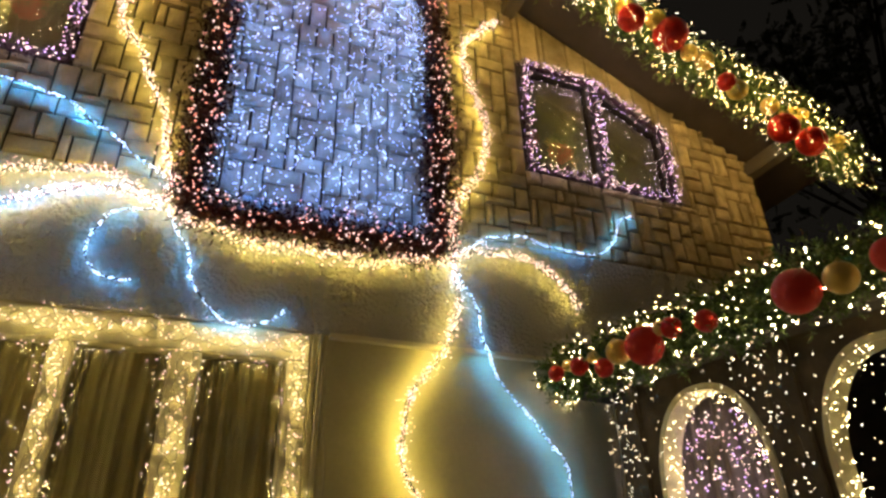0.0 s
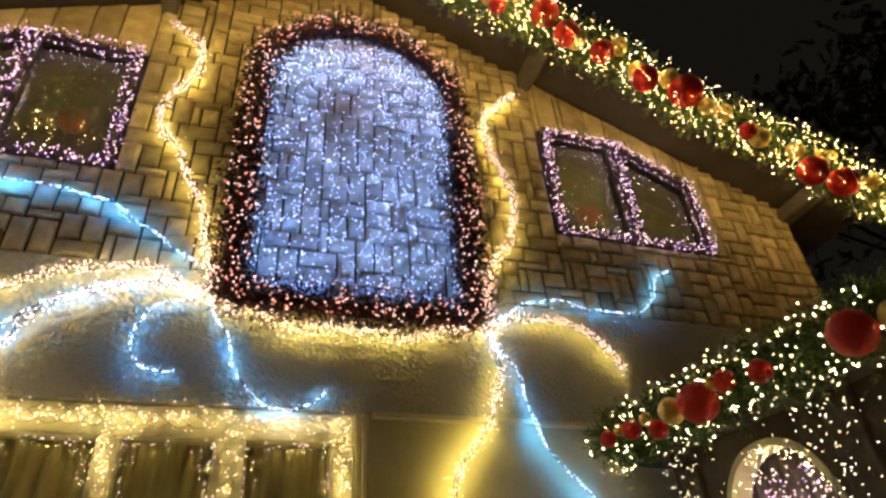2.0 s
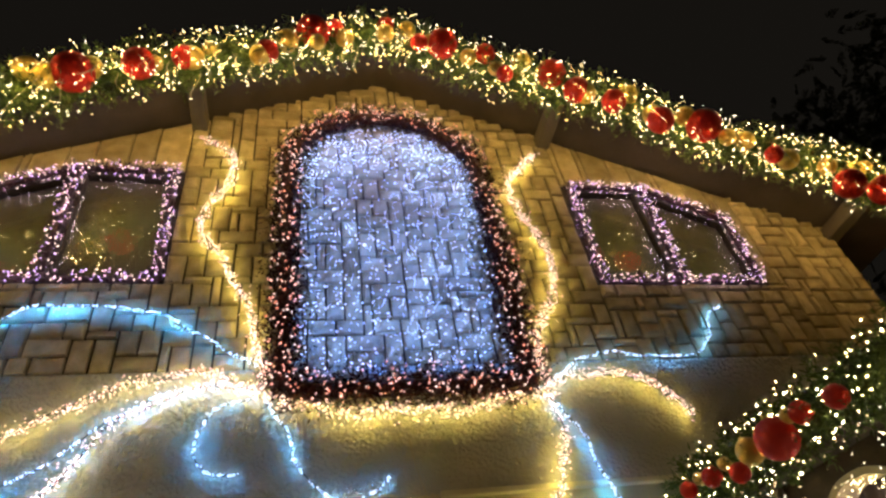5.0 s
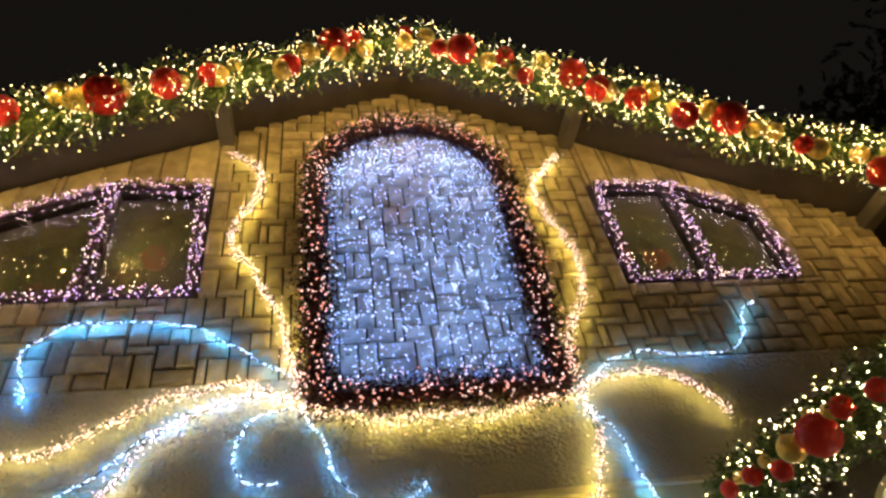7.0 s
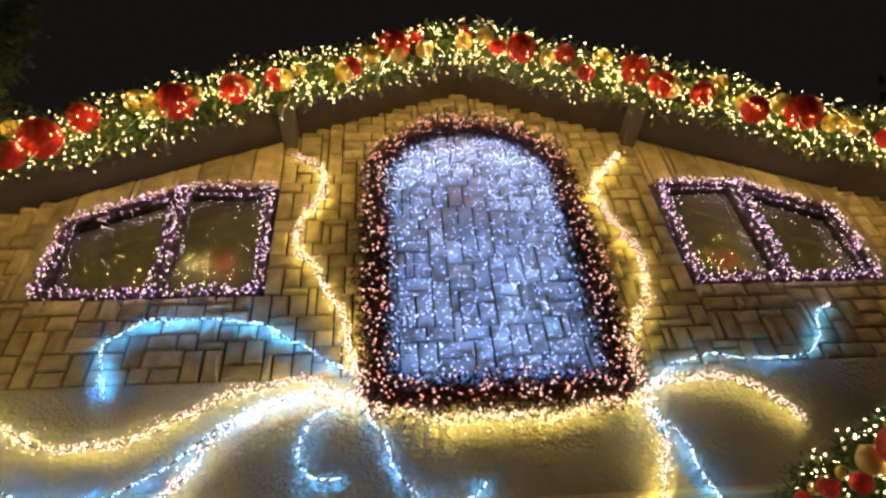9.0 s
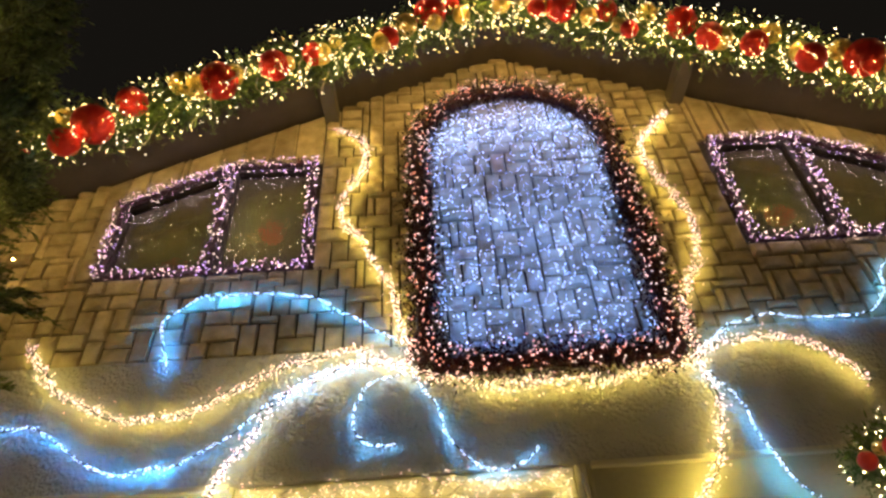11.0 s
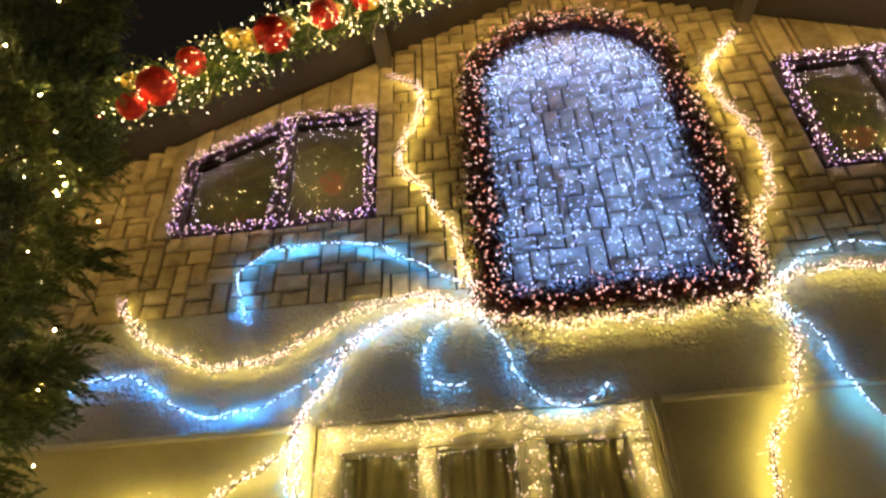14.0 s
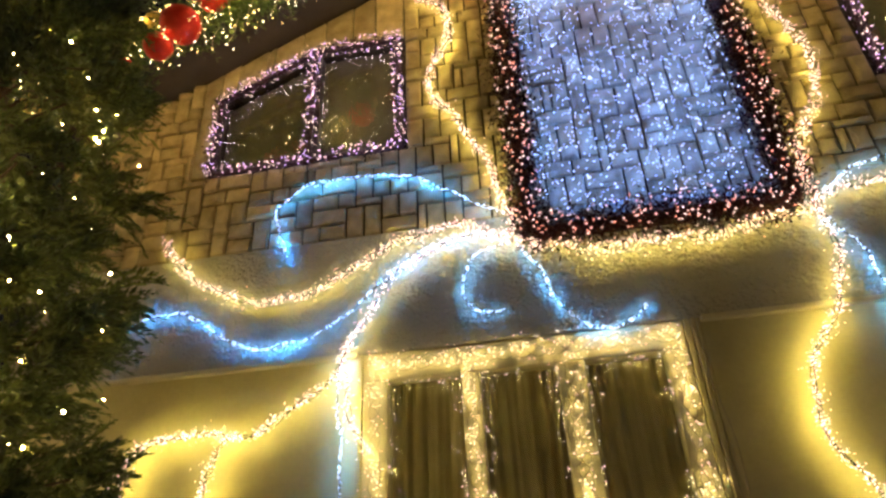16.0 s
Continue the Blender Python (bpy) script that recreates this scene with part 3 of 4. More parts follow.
def door_lights():
    g = thing("door_lights", "golden fairy lights wound over the cream door frame", "fairy lights")
    runs = [((-1.84, 2.83), (-0.03, 2.83), 0.13, 190)] + [((x, 2.78), (x, 1.5), w, 130) for x, w in ((-1.795, 0.11), (-1.225, 0.1), (-0.65, 0.12), (-0.065, 0.1))]
    pts, wires = [], []
    for (x0, z0), (x1, z1), wide, m in runs:
        ln = math.hypot(x1 - x0, z1 - z0)
        t = rng.uniform(0, 1, int(m * ln))
        off = rng.normal(0, wide * 0.28, len(t))
        nx, nz = -(z1 - z0) / ln, (x1 - x0) / ln
        pts.append(np.stack([x0 + t * (x1 - x0) + nx * off, FRONT - 0.048 - np.abs(rng.normal(0, 0.014, len(t))), z0 + t * (z1 - z0) + nz * off], axis=1))
        k = np.linspace(0, 1, int(ln * 60))
        for ph in (0, 2.1, 4.0):
            w = wide * 0.32 * np.sin(k * ln * 21 + ph)
            wires.append(np.stack([x0 + k * (x1 - x0) + nx * w, np.full(len(k), FRONT - 0.03), z0 + k * (z1 - z0) + nz * w], axis=1))
    # added lamps over the edges of the glass: stand for reflected dots, light the curtain
    for x0, x1 in ((-1.72, -1.28), (-1.17, -0.73), (-0.57, -0.13)):
        for x, inward in ((x0, 1), (x1, -1)):
            m = 24
            pts.append(np.stack([x + inward * np.abs(rng.normal(0.012, 0.03, m)), FRONT - 0.015 + rng.normal(0, 0.008, m), rng.uniform(1.5, 2.7, m)], axis=1))
        m = 14
        pts.append(np.stack([rng.uniform(x0, x1, m), np.full(m, FRONT - 0.02), 2.735 - np.abs(rng.normal(0, 0.025, m))], axis=1))
    part("cable", tubes_mesh("cable", wires, 0.0022, 4), M_PALEWIRE, g, kind="stuff")
    lamp_strand(np.vstack(pts), 0.0039, E_DOOR, g)


door_lights()


def loose_cable():
    c = thing("power_cable", "thin pale power cable running down beside the door", "cable")
    p = smooth_path([(-0.05, 3.28), (-0.03, 3.1), (0.01, 2.93), (0.05, 2.8), (0.07, 2.5), (0.11, 2.2), (0.1, 1.8), (0.12, 1.2)], 0.02)
    part("lead", tubes_mesh("lead", [np.stack([p[:, 0], np.full(len(p), FRONT - 0.06), p[:, 1]], axis=1)], 0.004), M_PALEWIRE, c)


loose_cable()


# ---- fir garlands with baubles ----
def fir_garland(label, axis3, thick, per_m, lamps_per_m, drip=0.0, lamp=E_WARM, lamp_r=0.0043, group="fir garlands"):
    """A garland of fir sprigs along an axis of 3D points; drip: how far small icicle lights hang below it."""
    g = thing("fir_garland", label, "garland", group)
    p = smooth_path(axis3, 0.01)
    n, ln = len(p), len(p) * 0.01
    tan = unit(np.gradient(p, axis=0))
    m = int(per_m * ln)
    # sprigs: a root at the core, needles along it
    i = rng.integers(0, n, m)
    way = unit(rng.normal(size=(m, 3)) + 0.5 * tan[i] * rng.choice([-1, 1], m)[:, None])
    length = thick * rng.uniform(0.6, 1.15, m)
    k = 14
    f = rng.uniform(0.3, 1.0, (m, k))
    root = (p[i] + rng.normal(0, thick * 0.12, (m, 3)))[:, None] + way[:, None] * (length[:, None] * f)[..., None]
    nway = unit(way[:, None] * 0.8 + rng.normal(size=(m, k, 3)) * 0.75)
    cnt = m * k
    part("needles", blade_mesh("needles", root.reshape(-1, 3), nway.reshape(-1, 3), rng.uniform(0.025, 0.055, cnt), np.full(cnt, 0.0085)), M_FIR, g, kind="stuff")
    part("core", tubes_mesh("core", [p[::5]], thick * 0.3, 8), M_FIR, g)
    m = int(lamps_per_m * ln)
    i = rng.integers(0, n, m)
    way = unit(rng.normal(size=(m, 3)) + np.array([0, -0.5, 0]))
    pts = [p[i] + way * thick * rng.uniform(0.65, 1.15, m)[:, None]]
    if drip:
        wires = []
        for q in p[:: 7]:
            for _ in range(rng.integers(0, 4)):
                a = q + np.array([rng.normal(0, 0.05), -thick * rng.uniform(0.1, 0.9), -thick * rng.uniform(0.5, 0.9)])
                hang = drip * rng.uniform(0.3, 1.0)
                u = np.linspace(0, 1, 9)
                sw, ph = rng.normal(0, 0.05), rng.uniform(0, 6)
                w = np.stack([a[0] + sw * u + 0.016 * np.sin(u * 5 + ph), a[1] + 0.03 * u * math.sin(ph), a[2] - hang * u + 0.03 * u**3], axis=1)
                wires.append(w)
                pts.append(w[[2, 4, 6, 8]] if rng.random() < 0.6 else w[[8]])
        part("icicle_cable", tubes_mesh("icicle_cable", wires, 0.0026, 4), M_PALEWIRE, g, kind="stuff")
    lamp_strand(np.vstack(pts), lamp_r, lamp, g)
    return g


GARL_Y = 2.82


def garl_z(x):
    return 6.735 - 0.45 * abs(x)


for sx in (-1, 1):
    xs = np.linspace(0.0 if sx > 0 else 0.08, 4.42, 12)
    fir_garland("green fir garland with warm icicle lights along the eave", [(sx * x, GARL_Y + 0.02 * math.sin(x * 3), garl_z(x) + 0.03 * math.sin(x * 4)) for x in xs], 0.235, 600, 210, drip=0.38)


def ball_mesh(radius, name):
    bm = bmesh.new()
    bmesh.ops.create_uvsphere(bm, u_segments=24, v_segments=14, radius=radius)
    for f in bm.faces:
        f.smooth = True
    me = bpy.data.meshes.new(name)
    bm.to_mesh(me)
    bm.free()
    return me


def bauble_kind(material, label):
    """One bauble of unit size with its cap and ring."""
    b = thing("bauble", label, "bauble", "baubles in the garlands")
    part("ball", ball_mesh(1.0, "ball"), material, b)
    bm = bmesh.new()
    bmesh.ops.create_cone(bm, cap_ends=True, segments=14, radius1=0.2, radius2=0.18, depth=0.16, matrix=Matrix.Translation((0, 0, 1.05)))
    cap = part("cap", bm, M_CAP, b)
    a = np.linspace(0, 2 * math.pi, 13)
    part("ring", tubes_mesh("ring", [np.stack([0.1 * np.cos(a), 0 * a, 1.2 + 0.1 * np.sin(a)], axis=1)], 0.025, 4), M_CAP, cap)
    return b


RED_KIND = bauble_kind(M_REDBALL, "glittering red bauble hanging in a fir garland")
GOLD_KIND = bauble_kind(M_GOLDBALL, "shiny gold bauble hanging in a fir garland")
FIRST = {}


def bauble(kind, x, y, z, r):
    m = pose(x, y, z, rng.uniform(-25, 25), rng.uniform(-25, 25), rng.uniform(0, 360))
    if kind not in FIRST:
        FIRST[kind] = kind
        kind.matrix_basis = m @ Matrix.Diagonal((r, r, r, 1))
        return
    o = copy_thing(kind, m)
    o.scale = (r, r, r)


# red baubles along the eave: x, height and radius
REDS = [(-3.38, 4.93, 0.05), (-3.16, 5.06, 0.101), (-3.02, 5.24, 0.141), (-2.81, 5.47, 0.110), (-2.22, 5.68, 0.141), (-1.83, 5.85, 0.116), (-1.54, 5.98, 0.090),
        (-0.96, 6.15, 0.090), (-0.61, 6.51, 0.136), (-0.43, 6.60, 0.075), (0.01, 6.73, 0.071), (0.28, 6.49, 0.075), (0.48, 6.49, 0.130),
        (0.84, 6.38, 0.090), (0.96, 6.09, 0.071), (1.38, 6.13, 0.130), (1.55, 5.92, 0.110), (1.85, 5.79, 0.101), (2.19, 5.56, 0.110),
        (2.57, 5.52, 0.141), (3.06, 5.18, 0.075), (3.57, 4.85, 0.121), (3.86, 4.79, 0.121)]
for x, z, r in REDS:
    bauble(RED_KIND, x, GARL_Y - 0.1, z, r)
for x in np.arange(-4.3, 4.35, 0.25):
    x += rng.uniform(-0.08, 0.08)
    r = rng.uniform(0.06, 0.095)
    bauble(GOLD_KIND, x, GARL_Y - 0.09, garl_z(x) + rng.uniform(-0.18, 0.1), r)


# ---- porch: an arcade wall that comes forward from the front ----
PA, PTH = Vector((1.62, 3.4, 0)), radians(11)
PU, PN = Vector((math.sin(PTH), -math.cos(PTH), 0)), Vector((math.cos(PTH), math.sin(PTH), 0))
PM = Matrix((( PU.x, PN.x, 0, PA.x), (PU.y, PN.y, 0, PA.y), (0, 0, 1, 0), (0, 0, 0, 1)))  # local x along the wall, y into the porch


def arch_ring(mid, half, foot, spring, rise, seg=14):
    pts = [(mid + half, foot)]
    for k in range(seg + 1):
        a = math.pi / 2 * k / seg
        pts.append((mid + half * math.cos(a) ** 0.85, spring + rise * math.sin(a)))
    for k in range(seg, -1, -1):
        a = math.pi / 2 * k / seg
        if k < seg:
            pts.append((mid - half * math.cos(a) ** 0.85, spring + rise * math.sin(a)))
    pts.append((mid - half, foot))
    return pts


ARCHES = [0.8, 1.73, 2.66]


def porch():
    po = thing("porch", "porch arcade with cream pointed arch surrounds and dark timber", "porch", kind="structure")
    po.matrix_basis = PM
    for mid in ARCHES:
        outer, inner = arch_ring(mid, 0.345, 0.0, 2.05, 0.51), arch_ring(mid, 0.315, 0.0, 2.05, 0.475)
        part("arch_surround", slab(outer + inner[::-1], [], 0.2, 0.36), M_PLASTER, po)
    for mid in (0.3, 1.265, 2.195, 3.2):
        part("post", box(mid - 0.085, mid + 0.085, 0.18, 0.38, 0.0, 2.66, 0.01), M_DARKWOOD, po)
    # boards that fill the spandrels behind the surrounds
    holes = [arch_ring(mid, 0.346, 0.002, 2.05, 0.511) for mid in ARCHES]
    ring = [(0.2, -0.01), (3.3, -0.01), (3.3, 2.66), (0.2, 2.66)]
    part("infill", slab(ring, holes, 0.215, 0.36), M_DARKWOOD, po)
    part("beam", box(-0.05, 3.7, 0.1, 0.5, 2.662, 2.83, 0.012), M_BEAM, po)
    part("porch_roof", box(-0.1, 3.9, 0.02, 2.6, 2.835, 2.93, 0.01), M_SOFFIT, po)
    part("porch_wall", box(-0.05, 3.7, 2.3, 2.5, -0.01, 2.83), M_DARKWOOD, po)
    part("porch_end", box(3.56, 3.7, 0.4, 2.3, -0.01, 2.66), M_DARKWOOD, po)
    cl = thing("porch_curtain", "grey-brown cloth hung behind the porch arch", "curtain")
    cl.matrix_basis = PM
    k = np.linspace(0.32, 1.24, 80)
    zs = np.linspace(0.05, 2.62, 8)
    v = [(x, 0.42 + 0.02 * math.sin(x * 60 + z) + 0.01 * math.sin(x * 23), z) for z in zs for x in k]
    f = [(r * 80 + c, r * 80 + c + 1, (r + 1) * 80 + c + 1, (r + 1) * 80 + c) for r in range(7) for c in range(79)]
    part("cloth", raw_mesh("cloth", v, f, smooth=True), M_NETTING, cl)


porch()


def porch_point(s, off, z):
    return PA + PU * s + PN * off + Vector((0, 0, z))


def porch_lights():
    fir_garland("green fir garland with red and gold baubles along the porch eave", [tuple(porch_point(s, 0.0, 2.79)) for s in np.linspace(-0.1, 3.6, 10)], 0.2, 800, 230, drip=0.0, lamp=E_PORCH, lamp_r=0.0034)
    for s, z, r, kind in ((0.09, 2.76, 0.055, 0), (0.29, 2.75, 0.062, 0), (0.48, 2.69, 0.06, 0), (0.2, 2.78, 0.042, 1), (0.41, 2.77, 0.042, 1), (0.6, 2.75, 0.08, 1), (0.78, 2.73, 0.117, 0), (0.9, 2.79, 0.045, 1), (0.97, 2.77, 0.064, 0),
                          (1.17, 2.74, 0.064, 0), (1.63, 2.72, 0.113, 0), (1.82, 2.71, 0.078, 1), (2.02, 2.73, 0.08, 0), (2.3, 2.72, 0.1, 0), (2.55, 2.75, 0.08, 1), (2.9, 2.74, 0.1, 0), (3.2, 2.76, 0.08, 1)):
        q = porch_point(s, -0.15, z)
        bauble((RED_KIND, GOLD_KIND)[kind], q.x, q.y, q.z, r * 0.9)
    net = thing("net_lights", "net of warm fairy lights hung from the porch eave", "fairy lights")
    pts, wires = [], []
    for s in np.arange(0.32, 3.5, 0.075):
        near = min(abs(s - mid) for mid in ARCHES)
        z0 = 2.62
        low = rng.uniform(0.9, 1.6)
        z = np.linspace(z0, low, 24)
        w = np.array([tuple(porch_point(s + 0.015 * math.sin(k * 6 + s * 20), 0.03 + 0.03 * math.sin(s * 9), k)) for k in z])
        if near > 0.3:
            wires.append(w)
        m = rng.poisson(52 if near > 0.3 else 17)
        for k in rng.uniform(low, z0 + 0.1, m):
            pts.append(tuple(porch_point(s + rng.normal(0, 0.02), 0.02 + rng.normal(0, 0.02), k)))
    part("cable", tubes_mesh("cable", wires, 0.0014, 4), M_WIRE, net, kind="stuff")
    lamp_strand(pts, 0.0032, E_NET, net)
    edge = thing("arch_lights", "warm fairy lights wound round the porch arches", "fairy lights")
    pts = []
    for mid in ARCHES:
        ring = np.array(arch_ring(mid, 0.295, 0.6, 2.05, 0.455))
        d = np.r_[0, np.cumsum(np.linalg.norm(np.diff(ring, axis=0), axis=1))]
        for a in rng.uniform(0, d[-1], 380):
            pts.append(tuple(porch_point(np.interp(a, d, ring[:, 0]) + rng.normal(0, 0.014), rng.uniform(0.17, 0.34), np.interp(a, d, ring[:, 1]) + rng.normal(0, 0.012))))
    lamp_strand(pts, 0.0027, E_ARCH, edge)
    cur = thing("light_curtain", "curtain of pinkish-white fairy lights inside the porch arch", "fairy lights")
    m = 800
    pts = [tuple(porch_point(0.86 + rng.uniform(-0.42, 0.36), 0.375 + rng.normal(0, 0.01), rng.uniform(1.2, 2.45))) for _ in range(m)]
    lamp_strand(pts, 0.0037, E_PINK, cur)


porch_lights()


# ---- trees ----
def leafy(name, root, way, spread, count, size, parent, leaf, label=""):
    """Flat sprays: each has leaflets to both sides of its stem, shorter towards the tip."""
    m = len(root)
    f = np.linspace(0.08, 1.0, count)[None] * np.ones((m, 1)) + rng.normal(0, 0.03, (m, count))
    side = unit(np.cross(way, rng.normal(size=(m, 3)) * 0.6 + np.array([0, 0, 1.0])))
    s = np.where(np.arange(count) % 2 == 0, 1.0, -1.0)[None, :, None]
    droop = np.array([0, 0, -0.22]) * (f**2 * spread)[..., None]
    long = spread * rng.uniform(0.7, 1.25, (m, 1))
    r = root[:, None] + way[:, None] * (f * long)[..., None] + droop
    d = unit(way[:, None] + side[:, None] * s * (0.95 - 0.6 * f)[..., None] + rng.normal(size=(m, count, 3)) * 0.16)
    ln = size * (1.35 - 0.7 * f) * rng.uniform(0.75, 1.25, (m, count))
    return part(name, blade_mesh(name, r.reshape(-1, 3), d.reshape(-1, 3), ln.ravel(), ln.ravel() * 0.3), leaf, parent, label, kind="stuff")


def tapered(path, r0, r1, sides=9):
    v, f = tube_arrays(path, 1.0, sides)
    p = np.repeat(np.asarray(path), sides, axis=0)
    r = np.repeat(np.linspace(r0, r1, len(path)), sides)[:, None]
    return p + (v - p) * r, f


def conifer(x, y, height):
    t = thing("conifer", "tall dark green thuja wound with warm fairy lights", "tree", at=(x, y, 0))
    z = np.linspace(0, height * 0.95, 16)
    trunk = np.stack([0.05 * np.sin(z), 0.04 * np.cos(z * 1.3), z], axis=1)
    v, f = tapered(trunk, 0.13, 0.02)
    part("trunk", raw_mesh("trunk", v, f, True), M_BARK, t)

    def reach(zz, ang):
        base = np.interp(zz, (0, 2.0, 2.9, 3.3, 3.65, 4.6, height), (0.66, 0.88, 0.82, 0.54, 0.8, 0.5, 0.06))
        return base * (0.93 + 0.07 * np.sin(ang * 3 + zz * 2.1) + 0.06 * np.sin(ang * 5 - zz * 4.3))

    nc, per = 430, 24
    zc = height * rng.uniform(0.04, 0.98, nc) ** 0.9
    ac = rng.uniform(0, 2 * math.pi, nc)
    rc = reach(zc, ac) * rng.uniform(0.6, 1.0, nc)
    outc = np.stack([np.cos(ac), np.sin(ac), np.zeros(nc)], axis=1)
    centre = outc * rc[:, None] + np.stack([0 * zc, 0 * zc, zc], axis=1)
    m = nc * per
    pick = np.repeat(np.arange(nc), per)
    root = centre[pick] + rng.normal(0, 0.055, (m, 3))
    way = unit(outc[pick] + np.array([0, 0, 0.25]) + rng.normal(0, 0.5, (m, 3)))
    zz = root[:, 2]
    leafy("crown", root, way, 0.19, 22, 0.05, t, M_THUJA)
    limbs = []
    for i in range(0, m, 40):
        a = np.array([0, 0, max(0.1, zz[i] - 0.35)])
        limbs.append(np.linspace(a, root[i], 6) + np.array([0, 0, 0.05]) * np.sin(np.linspace(0, 3, 6))[:, None])
    part("branchwork", tubes_mesh("branchwork", limbs, 0.007, 5), M_BARK, t, kind="stuff")
    lights = thing("tree_lights", "warm yellow fairy lights in the thuja", "fairy lights")
    k = 380
    zl, al = rng.uniform(0.8, height * 0.95, k), rng.uniform(0, 2 * math.pi, k)
    rl = reach(zl, al) * rng.uniform(0.72, 1.04, k)
    lamp_strand(np.stack([x + rl * np.cos(al), y + rl * np.sin(al), zl], axis=1), 0.0056, E_TREE, lights)


conifer(-3.42, 2.0, 6.3)


def broad_tree(x, y, height):
    t = thing("tree", "dark leafy tree beside the house at night", "tree", at=(x, y, 0))
    z = np.linspace(0, height * 0.7, 14)
    v, f = tapered(np.stack([0.25 * np.sin(z * 0.5), 0.2 * np.cos(z * 0.4), z], axis=1), 0.35, 0.08)
    part("trunk", raw_mesh("trunk", v, f, True), M_BARK, t)
    centres, limbs = [], []
    for i in range(46):
        a, h = rng.uniform(0, 6.28), rng.uniform(0.32, 1.0)
        r = 3.6 * math.sqrt(max(0.05, 1 - ((h - 0.62) / 0.42) ** 2)) * rng.uniform(0.35, 1)
        c = np.array([r * math.cos(a), r * math.sin(a), h * height])
        centres.append(c)
        limbs.append(np.linspace((0, 0, min(h, 0.68) * height * 0.8), c, 6))
    part("branchwork", tubes_mesh("branchwork", limbs, 0.045, 6), M_BARK, t, kind="stuff")
    m = 1500
    root = np.array(centres)[rng.integers(0, 46, m)] + rng.normal(0, 0.55, (m, 3))
    leafy("crown", root, unit(rng.normal(size=(m, 3))), 0.5, 26, 0.16, t, M_FARLEAF)


broad_tree(14.2, 7.5, 15.0)


# ---- stones of the gable, piece by piece ----
CELL = 0.0625


def stone_mesh(w, h, depth, joint=0.0065):
    """A split-faced block, back at y = 0, standing proud towards -y."""
    a, b = w / 2 - joint, h / 2 - joint
    c = min(0.007, a * 0.3)
    bm = bmesh.new()
    rings = []
    for y, g in ((0.004, 0.0), (-depth * 0.55, 0.0), (-depth, c)):
        ring = []
        for sx, sz in ((-1, -1), (1, -1), (1, 1), (-1, 1)):
            j = rng.normal(0, 0.0016, 3)
            ring.append(bm.verts.new((sx * (a - g) + j[0], y + (j[1] * 2.2 if g else 0), sz * (b - g) + j[2])))
        rings.append(ring)
    for r0, r1 in zip(rings, rings[1:]):
        for i in range(4):
            bm.faces.new((r0[i], r0[(i + 1) % 4], r1[(i + 1) % 4], r1[i]))
    # a cleft face: an inner ring at uneven heights, with one ridge across it
    lean = rng.normal(0, 0.0035, 2)
    inner = []
    for sx, sz in ((-1, -1), (1, -1), (1, 1), (-1, 1)):
        u, w = sx * rng.uniform(0.3, 0.68), sz * rng.uniform(0.3, 0.68)
        inner.append(bm.verts.new((u * a, -depth - 0.004 - 0.006 * rng.random() + lean[0] * u + lean[1] * w, w * b)))
    for i in range(4):
        j = (i + 1) % 4
        bm.faces.new((rings[2][i], rings[2][j], inner[j], inner[i]))
    k = int(rng.integers(0, 2))
    bm.faces.new((inner[k], inner[k + 1], inner[k + 2]))
    bm.faces.new((inner[k], inner[k + 2], inner[(k + 3) % 4]))
    bmesh.ops.recalc_face_normals(bm, faces=list(bm.faces))
    return bm


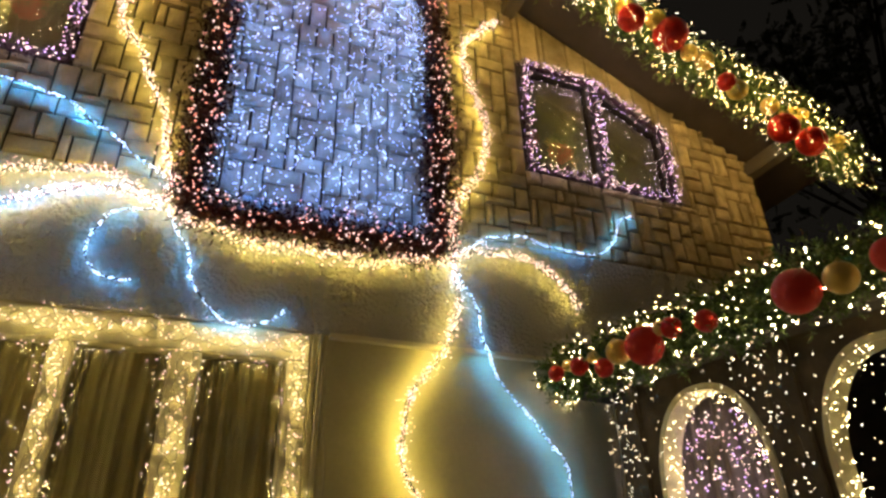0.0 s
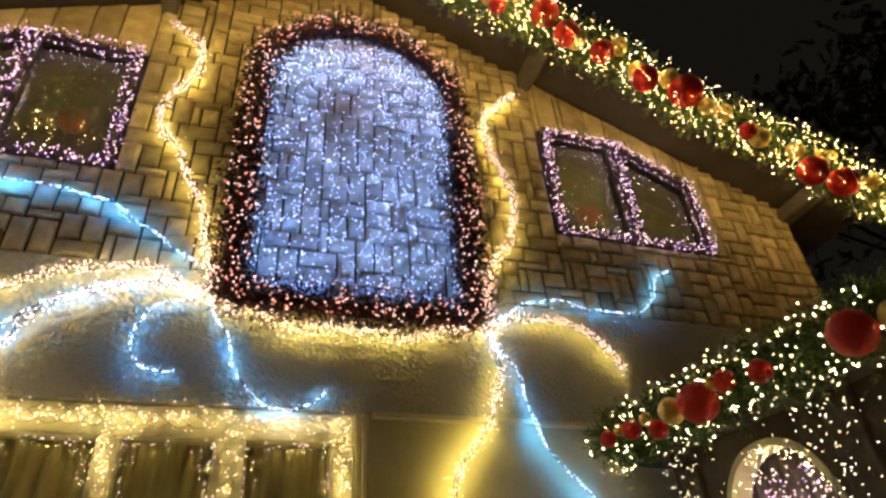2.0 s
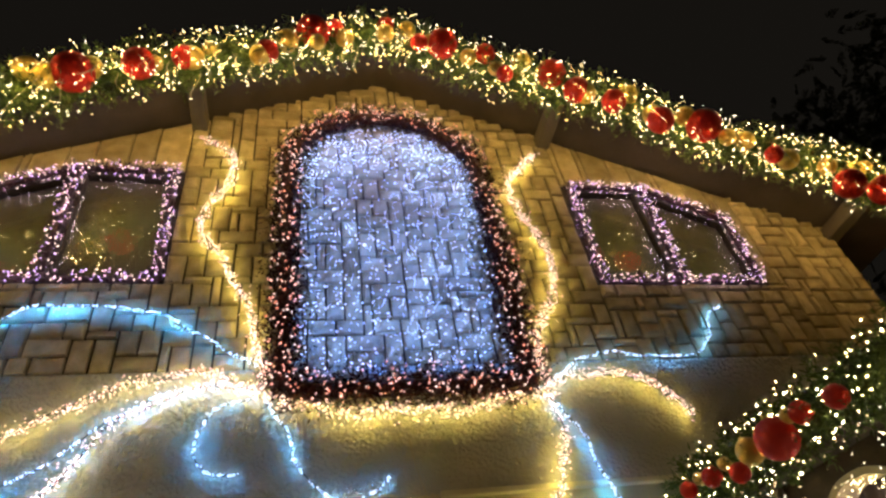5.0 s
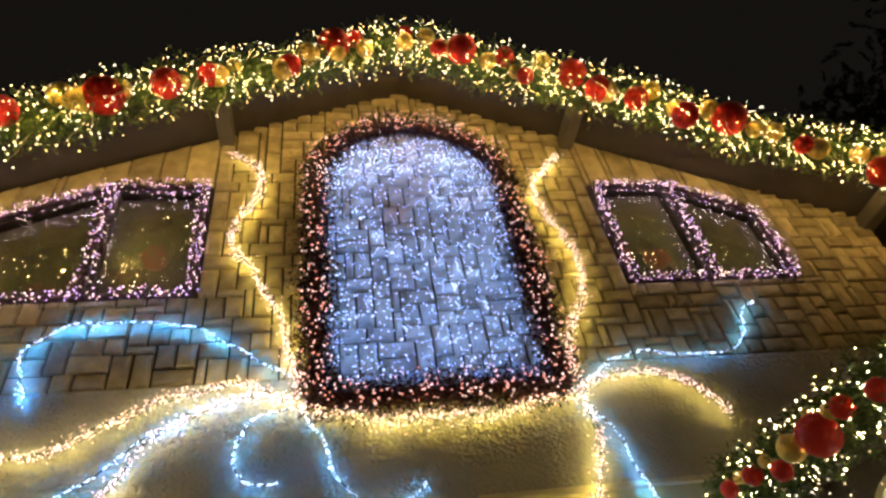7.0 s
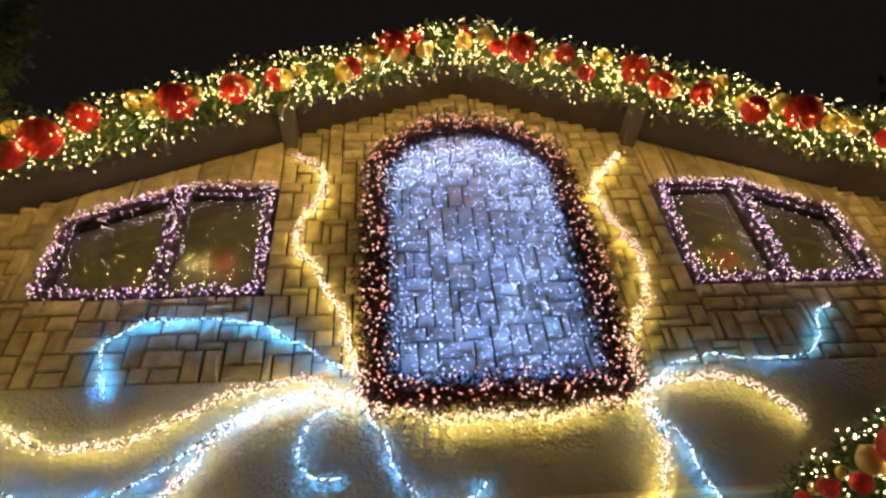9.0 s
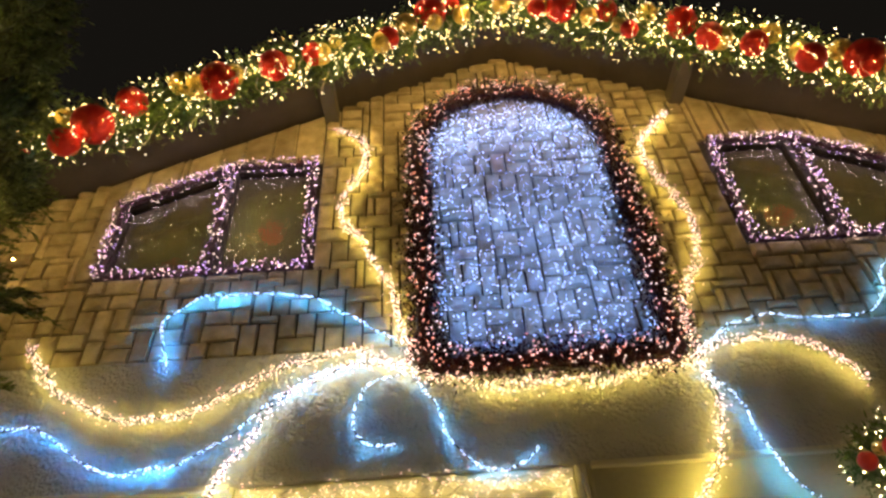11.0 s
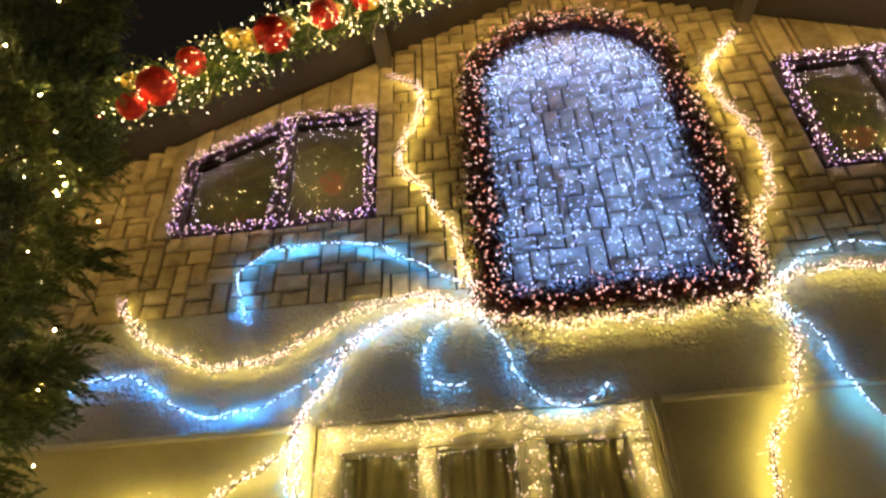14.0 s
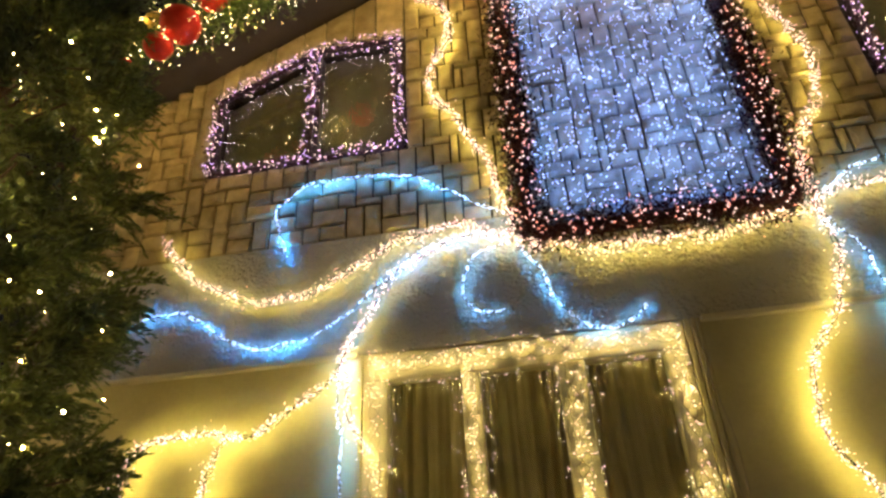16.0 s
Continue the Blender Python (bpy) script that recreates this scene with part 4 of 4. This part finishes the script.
def stone_cladding():
    nx, nz = int((HALF + WEST) / CELL), int((roof_z(0) - STONE_Z) / CELL) + 1
    x_at, z_at = (lambda i: -WEST + 0.01 + i * CELL), (lambda k: STONE_Z + 0.004 + k * CELL)
    free = np.zeros((nx, nz), bool)

    def hood(side):
        """Where the upright stones round a window begin and end, on the lines of the grid."""
        far = 3.1 if side < 0 else 3.02
        return [abs(x_at(round((side * q + WEST - 0.01) / CELL))) for q in (1.55, far + 0.15)]

    for i in range(nx):
        for k in range(nz):
            x, z = x_at(i + 0.5), z_at(k + 0.5)
            far = max(abs(x_at(i)), abs(x_at(i + 1)))
            ok = z - CELL * 0.3 < roof_z(far)
            near, end = hood(1 if x > 0 else -1)
            if near < abs(x) < end and z > 4.45:
                ok = False
            free[i, k] = ok
    # random ashlar: each stone takes the shape that best breaks the joints below and levels with its neighbours
    shapes = {(4, 2): 0.2, (3, 2): 0.3, (2, 4): 0.0, (2, 3): 0.2, (2, 2): 0.9, (3, 1): 1.5, (4, 1): 1.7, (1, 3): 1.4, (1, 4): 1.6, (2, 1): 2.4, (1, 2): 2.4, (1, 1): 5.0}
    placed = []
    owner = np.full((nx + 1, nz + 6), -1)
    top_of, way_of = {-1: -9}, {-1: 5}
    for k in range(nz):
        for i in range(nx):
            if not free[i, k]:
                continue
            gap = 1
            while gap < 8 and i + gap < nx and free[i + gap, k]:
                gap += 1
            west = top_of[owner[i - 1, k]] if i else -9
            east = top_of[owner[i + gap, k]]
            best = None
            for (w, h), cost in shapes.items():
                if w > gap or k + h > nz or not free[i : i + w, k : k + h].all():
                    continue
                cost += rng.uniform(0, 2.5)
                if gap - w == 1:
                    cost += 2.5
                if w < gap and k > 0 and owner[i + w, k - 1] != owner[i + w - 1, k - 1]:
                    cost += 2.2
                lie = (w > h) - (w < h)
                cost += 1.0 * (i > 0 and lie == way_of[owner[i - 1, k]]) + 1.0 * (k > 0 and lie == way_of[owner[i, k - 1]])
                if k + h == west:
                    cost -= 0.5
                if w == gap and k + h == east:
                    cost -= 1.0
                if best is None or cost < best[0]:
                    best = (cost, w, h)
            _, w, h = best
            free[i : i + w, k : k + h] = False
            owner[i : i + w, k : k + h] = len(placed)
            top_of[len(placed)], way_of[len(placed)] = k + h, (w > h) - (w < h)
            placed.append((x_at(i + w / 2), z_at(k + h / 2), w, h))
    meshes, rest = {}, []
    placed.sort(key=lambda q: abs(q[0]) + 0.8 * abs(q[1] - 4.2))
    for n, (x, z, w, h) in enumerate(placed):
        if n < 285:
            key = (w, h, int(rng.integers(0, 3)))
            if key not in meshes:
                me = bpy.data.meshes.new("stone")
                bm = stone_mesh(w * CELL, h * CELL, 0.022 + 0.008 * rng.random())
                bm.to_mesh(me)
                bm.free()
                meshes[key] = me
            ob = part("stone", meshes[key], M_STONE, WALL)
            ob.location = (x, FRONT, z)
        else:
            bm = stone_mesh(w * CELL, h * CELL, 0.02 + 0.012 * rng.random())
            base = sum(len(r[0]) for r in rest)
            bm.verts.index_update()
            v = [(p.co.x + x, p.co.y + FRONT, p.co.z + z) for p in bm.verts]
            rest.append((v, [[q.index for q in f.verts] for f in bm.faces]))
            bm.free()
    vs, fs = [], []
    for v, f in rest:
        fs += [[q + len(vs) for q in face] for face in f]
        vs += v
    me = bpy.data.meshes.new("stone_rows")
    me.from_pydata(vs, [], fs)
    part("stone_rows", me, M_STONE, WALL, kind="stuff")
    # long upright stones over the windows, up to the soffit, and beside them
    for sx in (-1, 1):
        x, end = hood(sx)
        while x < end - 0.02:
            w = rng.choice([0.055, 0.19, 0.24])
            far = (3.1 if sx < 0 else 3.02) + 0.012
            x1 = min(x + w, end)
            if x < far - 0.001 < x1 + 0.06:
                x1 = far
            elif x > far - 0.001:
                x1 = end
            if x1 - x < 0.05:
                break
            bm = bmesh.new()
            lo = [window_top(q) + 0.012 for q in (x, x1)]
            if x > far - 0.001:
                lo = [4.45, 4.45]
            hi = [roof_z(q) - 0.02 - 0.02 * rng.random() for q in (x, x1)]
            g = 0.006
            if min(hi[0] - lo[0], hi[1] - lo[1]) > 0.04:
                for y, c in ((FRONT + 0.004, 0.0), (FRONT - 0.02, 0.0), (FRONT - 0.028, 0.007)):
                    for q, zl, zh, s in ((x, lo[0], hi[0], 1), (x1, lo[1], hi[1], -1)):
                        bm.verts.new((sx * (q + s * (g + c)), y, zl + c))
                        bm.verts.new((sx * (q + s * (g + c)), y, zh - c))
                bm.verts.ensure_lookup_table()
                V = bm.verts
                order = (0, 2, 3, 1)
                for r in (0, 4):
                    for i in range(4):
                        a, b = order[i], order[(i + 1) % 4]
                        bm.faces.new((V[r + a], V[r + b], V[r + 4 + b], V[r + 4 + a]))
                bm.faces.new([V[8 + q] for q in order])
                bmesh.ops.recalc_face_normals(bm, faces=list(bm.faces))
                part("stone", bm, M_STONE, WALL)
            else:
                bm.free()
            x = x1


stone_cladding()
